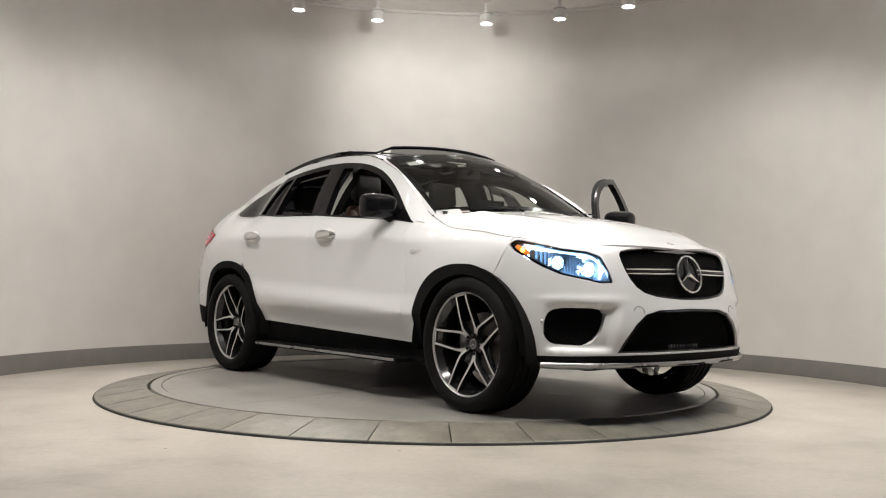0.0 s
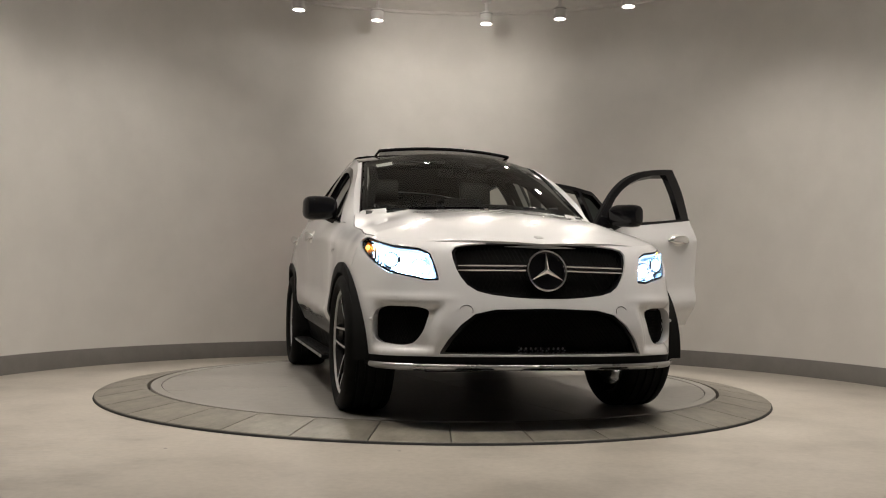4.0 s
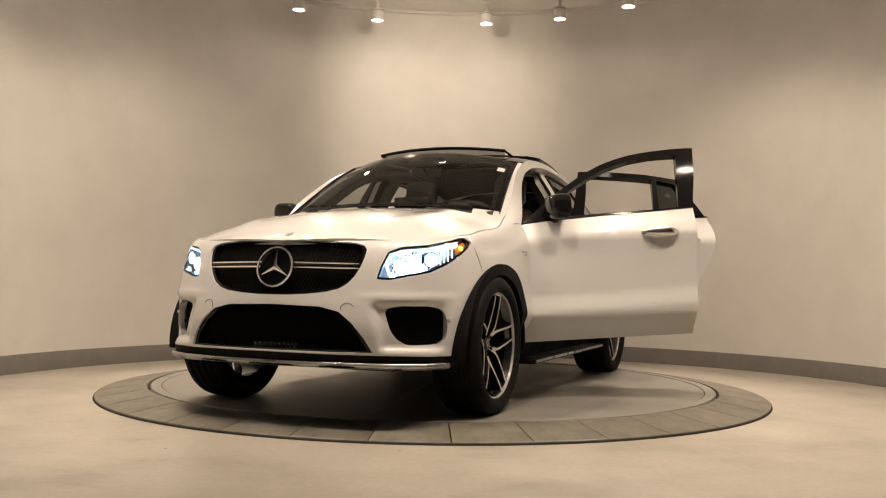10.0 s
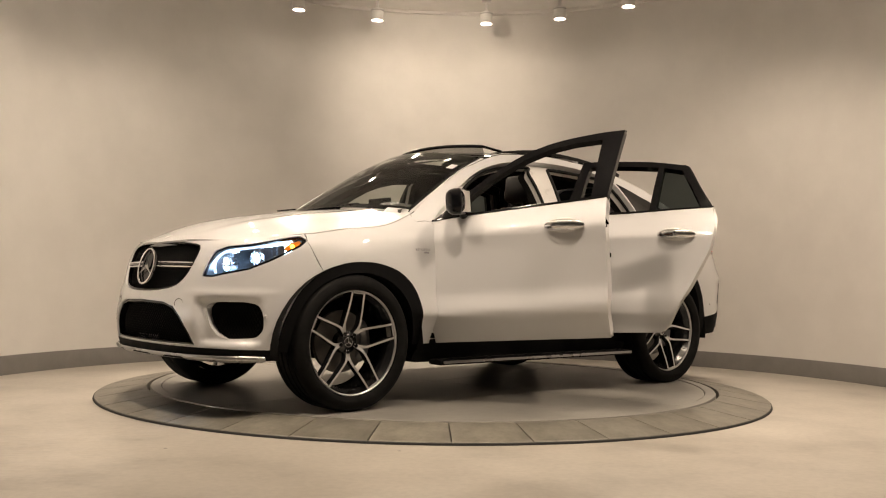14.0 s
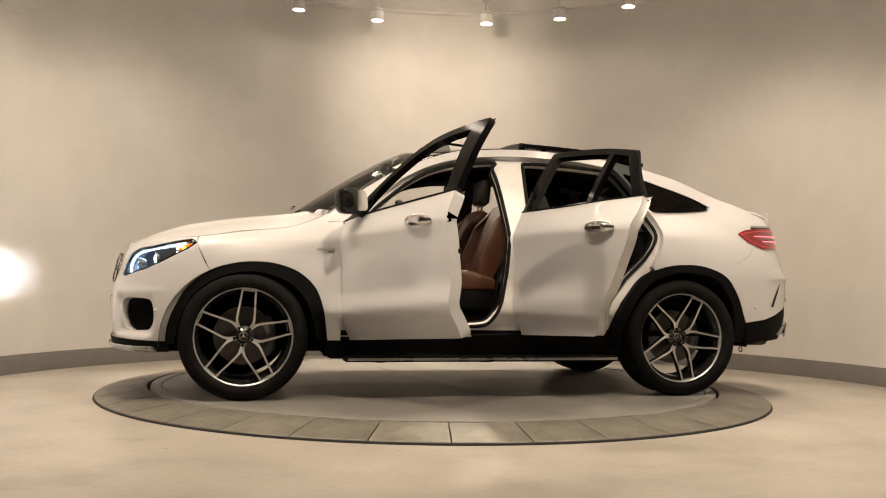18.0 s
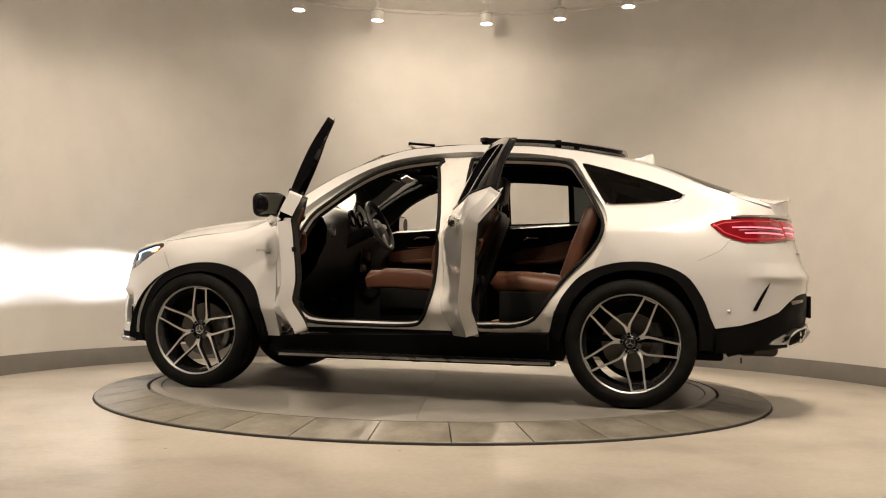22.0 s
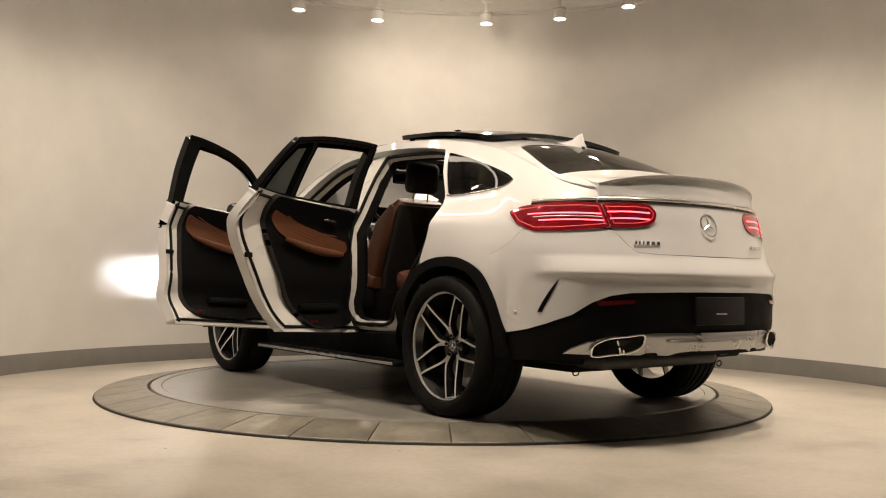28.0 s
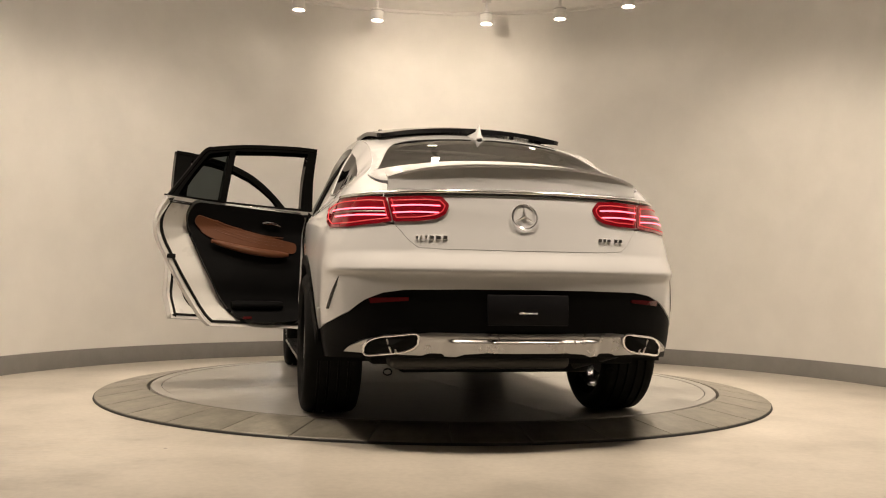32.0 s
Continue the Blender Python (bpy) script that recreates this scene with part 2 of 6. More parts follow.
def track_spot(place, aim):
    """A white can spotlight on a short stem under a curved track; the can hangs upright."""
    t = empty("track_spotlight", "white can spotlight, lit, on a ceiling track", "spotlight", Matrix.Translation(place), "track spotlights")
    bm = bmesh.new()
    lathe(bm, [(0.0, 0.125), (0.05, 0.125), (0.0635, 0.118), (0.064, 0.004), (0.0615, 0.0), (0.0575, 0.0), (0.0575, 0.02)], 32)
    part("can", bm, LAMP_BODY, t)
    bm = bmesh.new()
    for i in range(24):
        block(bm, 0.0636, 0.0655, -0.004, 0.004, 0.098, 0.106, 0, 1, pose(0, 0, 0, 0, 0, 15 * i))
    part("vent", bm, GROOVE, t, "dark vent slots")
    bm = bmesh.new()
    lathe(bm, [(0.0, 0.012), (0.03, 0.010), (0.057, 0.016)], 32)
    part("lens", bm, LAMP_LENS, t, "glowing lens")
    bm = bmesh.new()
    top = CEIL_Z - place[2]
    rod(bm, (0, 0, 0.12), (0, 0, top - 0.03), 0.016)
    block(bm, -0.05, 0.05, -0.02, 0.02, top - 0.06, top - 0.022, 0.004)
    block(bm, -0.014, 0.014, -0.03, 0.03, 0.125, 0.16, 0.004)
    part("stem", bm, LAMP_BODY, t)
    return t


LAMPS = [(-1.40, 2.28), (-0.63, 2.61), (0.51, 2.66), (1.25, 2.43), (1.855, 1.96)]
# the track goes on round the bay beyond the view; the last lamp is added off it, to brighten the wall
LAMPS += [(-2.0, 1.0), (-2.3, -0.1), (-2.2, -1.5), (2.2, 0.8), (2.45, -0.6), (2.3, -2.0), (-1.5, -2.6), (0.1, -2.9), (1.6, -2.6), (-0.1, 1.1)]


def lights():
    bm = bmesh.new()
    lathe(bm, [(2.80, CEIL_Z), (2.80, CEIL_Z - 0.022), (2.835, CEIL_Z - 0.022), (2.835, CEIL_Z)], 96, -40, 220)
    tr = part("lamp_track", bm, LAMP_BODY)
    tagged(tr, "white curved lighting track on the ceiling", "lighting track")
    tr.location = (0.1, -0.15, 0)
    for i, (x, y) in enumerate(LAMPS):
        track_spot((x, y, 3.45), None)


def bay_lamp(x, y):
    t = empty("linear_ceiling_lamp", "white linear ceiling lamp over the bay, lit", "ceiling lamp", Matrix.Translation((x, y, CEIL_Z)), "bay ceiling lamps")
    bm = bmesh.new()
    block(bm, -.08, .08, -.92, .92, -.07, 0, .01)
    part("lamp_case", bm, LAMP_BODY, t)
    bm = bmesh.new()
    block(bm, -.06, .06, -.9, .9, -.078, -.069, .002)
    part("diffuser", bm, STRIP_GLOW, t, "glowing diffuser")


bay_lamp(-1.65, -.1)
bay_lamp(1.65, -.1)
room()
DISC_OB = turntable()
lights()
def beams():
    """The spotlights' light, from just under each lens: back ones on the car, side ones down, front ones across the
    bay, the added last one up the wall.
    """
    aims = [((-.7, .6, .4), 195, 75), ((-.3, .7, .4), 195, 75), ((.3, .7, .4), 195, 75), ((.7, .7, .4), 195, 75), ((1.0, .5, .4), 195, 75),
            ((-2.3, 1.2, 0), 48, 125), ((-2.75, -.05, 0), 82, 122), ((-2.7, -1.4, 0), 90, 122), ((2.65, 1.0, 0), 82, 125), ((2.9, -.5, 0), 98, 122), ((2.65, -2.0, 0), 85, 122),
            ((-1.2, -1.6, 0), 185, 112), ((.1, -1.9, 0), 185, 112), ((1.3, -1.6, 0), 185, 112), ((0, 3.4, 2.8), 105, 84)]
    for (x, y), (to, watts, cone) in zip(LAMPS, aims):
        spot((x, y, 3.44), to, watts * 1.15, cone, 1.0, size=.035)


beams()


# ---------------------------------------------------------------- car: materials
def pearl_paint():
    m, nt, bs = nodes_of("pearl_white_paint")
    flake = noise_tex(nt, 900, 1.0)
    big = noise_tex(nt, 1.5, 2)
    a = ramp(nt, flake.outputs[0], [(0.35, (0.56, 0.565, 0.575)), (0.65, (0.63, 0.635, 0.645))])
    b = ramp(nt, big.outputs[0], [(0.3, grey(0.97)), (0.7, grey(1.0))])
    nt.links.new(mix_col(nt, 1.0, a.outputs[0], b.outputs[0], "MULTIPLY"), bs.inputs["Base Color"])
    bs.inputs["Roughness"].default_value = 0.33
    bs.inputs["Coat IOR"].default_value = 1.6
    bs.inputs["Coat Weight"].default_value, bs.inputs["Coat Roughness"].default_value = 1.0, 0.03
    return m


def leather(name, colour):
    m, nt, bs = nodes_of(name)
    big, grain = noise_tex(nt, 6, 4), noise_tex(nt, 420, 2)
    a = ramp(nt, big.outputs[0], [(0.3, [c * 0.8 for c in colour]), (0.7, colour)])
    nt.links.new(a.outputs[0], bs.inputs["Base Color"])
    bs.inputs["Roughness"].default_value = 0.48
    bump(nt, bs, grain.outputs[0], 0.25, 0.002)
    return m


def tyre_rubber():
    m, nt, bs = nodes_of("tyre_rubber")
    big, fine = noise_tex(nt, 10, 4), noise_tex(nt, 250, 2)
    a = ramp(nt, big.outputs[0], [(0.3, grey(0.006)), (0.7, grey(0.011))])
    nt.links.new(a.outputs[0], bs.inputs["Base Color"])
    bs.inputs["Roughness"].default_value = 0.62
    bs.inputs["Specular IOR Level"].default_value = 0.06
    bump(nt, bs, fine.outputs[0], 0.15, 0.001)
    return m


PAINT = pearl_paint()
JAMB = surface("jamb_white_paint", (0.72, 0.71, 0.69), 0.32, vary=0.04, coat=0.6)
GLOSS_BLACK = surface("gloss_black_trim", (0.005, 0.005, 0.006), 0.10, vary=0.1, spec=0.3, rough_vary=0.03)
SATIN_BLACK = surface("grained_black_plastic", (0.0055, 0.0055, 0.006), 0.62, vary=0.15, relief=0.12, spec=0.07)
DARK = surface("underbody_black", (0.005, 0.005, 0.005), 0.85, vary=0.2, spec=0.15)
RUBBER = surface("seal_rubber", (0.006, 0.006, 0.006), 0.7, spec=0.2)
TYRE = tyre_rubber()
CHROME = surface("chrome", (0.82, 0.82, 0.84), 0.08, 1.0, vary=0.03, rough_vary=0.03)
SILVER = surface("brushed_silver_trim", (0.38, 0.38, 0.385), 0.30, 1.0, vary=0.06)
MACHINED = surface("machined_alloy", (0.60, 0.60, 0.60), 0.34, 0.75, vary=0.05)
WHEEL_BLACK = surface("gloss_black_wheel", (0.012, 0.012, 0.013), 0.2, vary=0.1, coat=0.7)
DISC_STEEL = surface("brake_steel", (0.13, 0.125, 0.12), 0.4, 1.0, vary=0.15)
CALIPER = surface("caliper_silver", (0.22, 0.22, 0.225), 0.4, 0.8)
BROWN = leather("saddle_brown_leather", (0.12, 0.041, 0.017))
BROWN_SEAT = leather("brown_seat_leather", (0.080, 0.027, 0.012))
BLACK_LEATHER = leather("black_leather", (0.010, 0.0095, 0.009))
CARPET = surface("black_carpet", (0.007, 0.007, 0.007), 0.95, relief=0.4, fine=400, spec=0.1)
HEADLINER = surface("black_headliner", (0.010, 0.010, 0.010), 0.9, relief=0.2, spec=0.1)
CLEAR = glass("clear_windscreen_glass", (0.58, 0.62, 0.58), 0.0, 1.42)
TINT = glass("dark_privacy_glass", (0.035, 0.035, 0.037))
TINT3 = glass("smoked_door_glass", (0.085, 0.10, 0.10), 0.0, 1.1)
TINT2 = glass("grey_rear_glass", (0.12, 0.12, 0.12), 0.0, 1.45)
LENS_CLEAR = glass("clear_lamp_lens", (0.96, 0.97, 0.98), 0.0, 1.06)
MIRROR = surface("mirror_glass", (0.85, 0.85, 0.85), 0.02, 1.0, vary=0.01, rough_vary=0.01)
HL_GLOW = glow("headlamp_bulb_glow", (0.36, 0.64, 1.0), 10.0)
BURNER = glow("lamp_burner_glow", (0.80, 0.90, 1.0), 85000.0)
DRL_GLOW = glow("daylight_strip_glow", (0.50, 0.74, 1.0), 2.0)
CORE_GLOW = glow("lamp_core_glow", (0.42, 0.70, 1.0), 30.0)
AMBER = surface("amber_reflector", (0.75, 0.22, 0.02), 0.15, vary=0.05)
AMBER_GLOW = glow("amber_lamp_glow", (1.0, 0.42, 0.06), 5.0)
RED_LENS = surface("red_lamp_lens", (0.16, 0.004, 0.009), 0.1, vary=0.1, coat=1.0)
RED_LENS.node_tree.nodes["Principled BSDF"].inputs["Emission Color"].default_value = (1.0, 0.015, 0.04, 1)
RED_LENS.node_tree.nodes["Principled BSDF"].inputs["Emission Strength"].default_value = 0.035
RED_DARK = surface("dark_red_reflector", (0.09, 0.008, 0.01), 0.2, coat=0.5)
RED_GLOW = glow("red_lamp_glow", (1.0, 0.09, 0.16), 3.2)
RED_DIM = glow("red_guide_glow", (1.0, 0.03, 0.06), 0.32, (0.3, 0.01, 0.015))
SATIN_CHROME = surface("satin_chrome", (0.78, 0.78, 0.79), 0.2, 1.0, vary=0.04)
LAMP_CAVITY = surface("lamp_housing", (0.16, 0.18, 0.21), 0.2, 0.6, coat=0.5)
SILENCER = surface("sooty_steel", (0.05, 0.048, 0.045), 0.55, 0.5)
NAVY = surface("plate_blank_plastic", (0.007, 0.007, 0.009), 0.5, spec=0.2)
TAN = surface("tan_box_card", (0.35, 0.20, 0.10), 0.7)
# white of the stickers and of the imitated windscreen reflection
STICKER_AND_GLARE = surface("white_sticker_and_glare", (0.75, 0.75, 0.74), 0.5)

CAR = empty("car", "white coupe suv with its two driver-side doors open", "car")


# ---------------------------------------------------------------- car: the shape of the skin
def hermite(xs, ys, n):
    """Monotone cubic through (xs, ys) sampled at n."""
    xs, ys, n = np.asarray(xs, float), np.asarray(ys, float), np.asarray(n, float)
    h, d = np.diff(xs), np.diff(ys) / np.diff(xs)
    m = np.empty_like(ys)
    m[0], m[-1] = d[0], d[-1]
    for i in range(1, len(xs) - 1):
        m[i] = 0 if d[i - 1] * d[i] <= 0 else (h[i - 1] + h[i]) * 3 / ((2 * h[i] + h[i - 1]) / d[i - 1] + (h[i] + 2 * h[i - 1]) / d[i])
    k = np.clip(np.searchsorted(xs, n) - 1, 0, len(xs) - 2)
    t = (n - xs[k]) / h[k]
    lo, hi = n < xs[0], n > xs[-1]
    out = (ys[k] * (1 + 2 * t) * (1 - t) ** 2 + m[k] * h[k] * t * (1 - t) ** 2 + ys[k + 1] * t * t * (3 - 2 * t) + m[k + 1] * h[k] * t * t * (t - 1))
    out = np.where(lo, ys[0] + m[0] * (n - xs[0]), out)
    return np.where(hi, ys[-1] + m[-1] * (n - xs[-1]), out)


# plan outline of the left half, from the nose to the tail
PLAN = [(2.34, 0.0), (2.328, 0.22), (2.30, 0.42), (2.235, 0.62), (2.10, 0.80), (1.93, 0.885), (1.75, 0.925), (1.46, 0.958), (1.2, 0.964), (0.95, 0.967), (0.8, 0.970), (0.4, 0.973), (0.0, 0.976), (-0.4, 0.980), (-0.95, 0.984),
        (-1.46, 0.990), (-1.76, 0.985), (-1.95, 0.965), (-2.15, 0.925), (-2.33, 0.82), (-2.46, 0.62), (-2.535, 0.36), (-2.56, 0.16), (-2.566, 0.0)]
_px, _py = np.array([a for a, _ in PLAN]), np.array([b for _, b in PLAN])
_k = np.concatenate([[0], np.cumsum(np.hypot(np.diff(_px), np.diff(_py)))])
S_END = float(_k[-1])
SN = 1200
_sg = np.linspace(0, S_END, SN)


def smooth_line(k, v, at):
    """Natural-looking cubic (Catmull-Rom, uneven steps)."""
    m = np.gradient(v, k)
    i = np.clip(np.searchsorted(k, at) - 1, 0, len(k) - 2)
    h = k[i + 1] - k[i]
    t = (at - k[i]) / h
    return v[i] * (1 + 2 * t) * (1 - t) ** 2 + m[i] * h * t * (1 - t) ** 2 + v[i + 1] * t * t * (3 - 2 * t) + m[i + 1] * h * t * t * (t - 1)


CX, CY = smooth_line(_k, _px, _sg), smooth_line(_k, _py, _sg)
_tx, _ty = np.gradient(CX, _sg), np.gradient(CY, _sg)
_tx[0], _ty[0], _tx[-1], _ty[-1] = 0, 1, 0, -1
_l = np.hypot(_tx, _ty)
NX, NY = _ty / _l, -_tx / _l

# rows of (height, inset from the plan outline), bottom to top, at stations named by their point on the outline
SECTIONS = [
    (0.0, [.30, .40, .50, .60, .68, .76, .84, .90, .93, .95], [.04, .01, 0, .005, .018, .035, .055, .075, .088, .10]),
    (0.45, [.30, .40, .50, .60, .68, .76, .84, .90, .93, .957], [.04, .01, 0, .01, .028, .045, .065, .085, .10, .12]),
    (0.70, [.30, .40, .50, .60, .70, .77, .84, .90, .94, .965], [.03, .01, 0, .012, .035, .05, .066, .088, .11, .14]),
    (_k[4], [.30, .40, .50, .60, .70, .78, .84, .90, .945, .975], [.015, 0, 0, .005, .02, .032, .045, .065, .09, .125]),
    (_k[6], [.30, .40, .50, .60, .70, .78, .86, .93, .975, 1.003], [.015, 0, -.01, -.012, -.008, 0, .008, .02, .042, .075]),
    (_k[7], [.30, .40, .50, .60, .70, .80, .90, .97, 1.015, 1.045], [.05, .023, .008, 0, .001, .008, .023, .053, .083, .113]),
    (_k[8], [.30, .40, .50, .60, .70, .82, .92, 1.0, 1.045, 1.077], [.06, .03, .014, .004, .006, .014, .029, .06, .088, .122]),
    (_k[9], [.30, .40, .50, .56, .68, .85, .98, 1.08, 1.13, 1.17], [.10, .065, .028, .002, .014, .022, .035, .08, .115, .16]),
    (_k[10], [.30, .40, .50, .56, .68, .85, 1.00, 1.12, 1.20, 1.285], [.105, .07, .032, 0, .012, .015, .02, .075, .12, .18]),
    (_k[11], [.30, .40, .50, .58, .70, .86, 1.03, 1.155, 1.33, 1.52], [.11, .075, .036, 0, .013, .011, .007, .073, .163, .268]),
    (_k[12], [.30, .40, .50, .60, .72, .88, 1.04, 1.19, 1.42, 1.645], [.11, .077, .040, 0, .013, .009, .004, .071, .176, .318]),
    (_k[13], [.30, .40, .50, .625, .74, .89, 1.045, 1.205, 1.44, 1.668], [.11, .077, .044, 0, .012, .007, .002, .07, .185, .333]),
    (_k[14], [.30, .40, .50, .66, .76, .90, 1.05, 1.225, 1.43, 1.63], [.11, .075, .046, .002, .011, .006, .004, .075, .195, .342]),
    (_k[15], [.30, .42, .54, .68, .80, .92, 1.06, 1.24, 1.40, 1.535], [.06, .04, .02, .005, .002, .005, .022, .178, .262, .352]),
    (_k[16], [.30, .42, .54, .68, .80, .92, 1.05, 1.21, 1.32, 1.435], [.055, .035, .02, .01, .005, .013, .042, .158, .246, .335]),
    (_k[17], [.32, .43, .54, .68, .80, .92, 1.04, 1.16, 1.27, 1.365], [.055, .035, .02, .01, .006, .015, .045, .10, .19, .295]),
    (_k[18], [.34, .44, .54, .66, .78, .90, 1.02, 1.13, 1.22, 1.30], [.03, .01, 0, 0, 0, .015, .045, .085, .14, .22]),
    (_k[19], [.34, .44, .54, .66, .78, .90, 1.02, 1.12, 1.19, 1.25], [.05, .02, 0, 0, 0, .03, .065, .09, .12, .17]),
    (_k[20], [.34, .44, .54, .66, .78, .90, 1.02, 1.10, 1.16, 1.22], [.06, .03, .005, 0, 0, .035, .07, .088, .103, .12]),
    (S_END, [.34, .44, .54, .66, .78, .90, 1.02, 1.10, 1.16, 1.22], [.06, .03, .005, 0, 0, .035, .067, .085, .10, .115]),
]
_st = np.array([a for a, _, _ in SECTIONS])
ROW_Z = np.array([hermite(_st, [z[r] for _, z, _ in SECTIONS], _sg) for r in range(10)])
ROW_O = np.array([hermite(_st, [o[r] for _, _, o in SECTIONS], _sg) for r in range(10)])
ZN, Z0, Z1 = 300, 0.15, 1.75
_zg = np.linspace(Z0, Z1, ZN)
INSET = np.array([hermite(ROW_Z[:, i], ROW_O[:, i], _zg) for i in range(SN)])
# a light blur along the car takes the stiffness out of the lofting
for _ in range(30):
    INSET[1:-1] = (INSET[:-2] + 2 * INSET[1:-1] + INSET[2:]) / 4

# the coves round the corner intakes
_ss, _zz = np.meshgrid(_sg, _zg, indexing="ij")


def _box(v, a, b, e):
    t0, t1 = np.clip((v - a + e) / (2 * e), 0, 1), np.clip((b + e - v) / (2 * e), 0, 1)
    return (t0 * t0 * (3 - 2 * t0)) * (t1 * t1 * (3 - 2 * t1))


INSET += 0.030 * _box(_ss, .585 + .25 * np.clip(.55 - _zz, -.1, .1), .955, .035) * _box(_zz, .400, .628, .022)
# a sharp fold low on the doors and a soft one along the shoulder
_xx = np.repeat(CX[:, None], ZN, 1)
_fold = .505 + .03 * (.86 - _xx)
_on = np.clip((.95 - _xx) / .12, 0, 1) * np.clip((_xx + 1.12) / .15, 0, 1) * (_ss > 1.2)
INSET -= .022 * _on * np.where(_zz > _fold, np.clip(1 - (_zz - _fold) / .16, 0, 1) ** 1.5, np.clip(1 - (_fold - _zz) / .10, 0, 1))
_line = 1.005 + .035 * (.86 - _xx)
_on = np.clip((1.7 - _xx) / .5, 0, 1) * np.clip((_xx + 1.5) / .5, 0, 1)
INSET -= .006 * _on * np.where(_zz > _line, np.clip(1 - (_zz - _line) / .05, 0, 1), np.clip(1 - (_line - _zz) / .10, 0, 1) ** 1.5)
INSET -= 0.010 * _box(_ss, .50, 1.02, .10) * _box(_zz, .655, .675, .03)


def s_x(x):
    """Way along the outline at which it passes x (left side)."""
    return float(np.interp(-x, -CX, _sg))


def s_front(y):
    return float(np.interp(y, CY[:SN // 2], _sg[:SN // 2]))


def s_rear(y):
    return float(np.interp(-y, -CY[SN // 2:], _sg[SN // 2:]))


def wall_xyz(uv, off=0.0):
    s, z = np.abs(uv[:, 0]), uv[:, 1]
    i = np.clip(s / S_END * (SN - 1), 0, SN - 1.001)
    j = np.clip((z - Z0) / (Z1 - Z0) * (ZN - 1), 0, ZN - 1.001)
    a, b = i.astype(int), j.astype(int)
    fa, fb = i - a, j - b
    o = (INSET[a, b] * (1 - fa) * (1 - fb) + INSET[a + 1, b] * fa * (1 - fb) + INSET[a, b + 1] * (1 - fa) * fb + INSET[a + 1, b + 1] * fa * fb) - off
    x, y = CX[a] * (1 - fa) + CX[a + 1] * fa, CY[a] * (1 - fa) + CY[a + 1] * fa
    nx, ny = NX[a] * (1 - fa) + NX[a + 1] * fa, NY[a] * (1 - fa) + NY[a + 1] * fa
    return np.stack([x - nx * o, (y - ny * o) * np.where(uv[:, 0] < 0, -1, 1), z], 1)


def skin(off=0.0):
    """Lift of (s, z) onto the body wall; s below nought is the right side."""
    return lambda uv: wall_xyz(uv, off)


def outward(p):
    return np.stack([p[:, 0] * 0.35, p[:, 1], 0 * p[:, 0]], 1)


def upward(p):
    return np.tile([0.0, 0.0, 1.0], (len(p), 1))


# top edge of the wall (hood line, windscreen side, roof edge)
def top_edge(s):
    z = float(np.interp(s, _sg, ROW_Z[9]))
    p = wall_xyz(np.array([[s, z]]))[0]
    return Vector(p)


# hood, as a height over (x, y)
_hx = np.array([2.24, 2.18, 2.10, 2.0, 1.88, 1.75, 1.5, 1.2, 1.0, 0.8])[::-1]
_hc = np.array([.952, .985, 1.020, 1.062, 1.102, 1.132, 1.172, 1.207, 1.228, 1.25])[::-1]
_he = np.array([.950, .957, .960, .968, .985, 1.003, 1.042, 1.076, 1.146, 1.255])[::-1]
_hw = np.array([.30, .46, .575, .70, .795, .848, .846, .842, .815, .80])[::-1]


def hood_xyz(uv):
    x, y = uv[:, 0], np.abs(uv[:, 1])
    c, e, w = hermite(_hx, _hc, x), hermite(_hx, _he, x), hermite(_hx, _hw, x)
    q = np.clip(y / w, 0, 1.1)
    dome = 0.010 * np.exp(-((y - 0.50 * w / 0.85) / 0.07) ** 2) * np.clip((2.15 - x) / 0.3, 0, 1)
    return np.stack([x, uv[:, 1], e + (c - e) * (1 - q ** 2.3) + dome], 1)


# roof, rear window and tail deck, as a height over (x, y)
_rx = np.array([.5, .25, 0, -.3, -.8, -1.2, -1.6, -2.0, -2.25, -2.45])[::-1]
_rc = np.array([1.60, 1.672, 1.70, 1.712, 1.702, 1.660, 1.570, 1.425, 1.335, 1.29])[::-1]
_re = np.array([1.47, 1.588, 1.645, 1.668, 1.648, 1.592, 1.488, 1.332, 1.272, 1.24])[::-1]
_rw = np.array([.71, .675, .658, .647, .642, .641, .645, .672, .70, .71])[::-1]


def roof_xyz(uv, off=0.0):
    x, y = uv[:, 0], np.abs(uv[:, 1])
    c, e, w = hermite(_rx, _rc, x), hermite(_rx, _re, x), hermite(_rx, _rw, x)
    return np.stack([x, uv[:, 1], e + (c - e) * (1 - np.clip(y / w, 0, 1.15) ** 2.2) + off], 1)


# windscreen: (h, y) with h from 0 at the cowl to 1 at the header
def screen_xyz(uv, off=0.0):
    h, q = uv[:, 0], uv[:, 1]
    sx = hermite([0, .25, .5, .75, 1], [.93, .76, .59, .415, .235], h)
    sy = hermite([0, .25, .5, .75, 1], [.765, .735, .705, .675, .645], h)
    sz = hermite([0, .25, .5, .75, 1], [1.185, 1.298, 1.405, 1.508, 1.592], h)
    bx, bz = 0.17 - 0.04 * h, 0.045 + 0.035 * h
    k = 1 - np.abs(q) ** 2.2
    return np.stack([sx + bx * k + off * 0.6, q * sy, sz + bz * k + off * 0.8], 1)


def inside_poly(pts, poly):
    x, y = pts[:, 0], pts[:, 1]
    r = np.zeros(len(pts), bool)
    px, py = poly[:, 0], poly[:, 1]
    qx, qy = np.roll(px, -1), np.roll(py, -1)
    for a, b, c, d in zip(px, py, qx, qy):
        if b != d:
            r ^= ((b > y) != (d > y)) & (x < (c - a) * (y - b) / (d - b) + a)
    return r


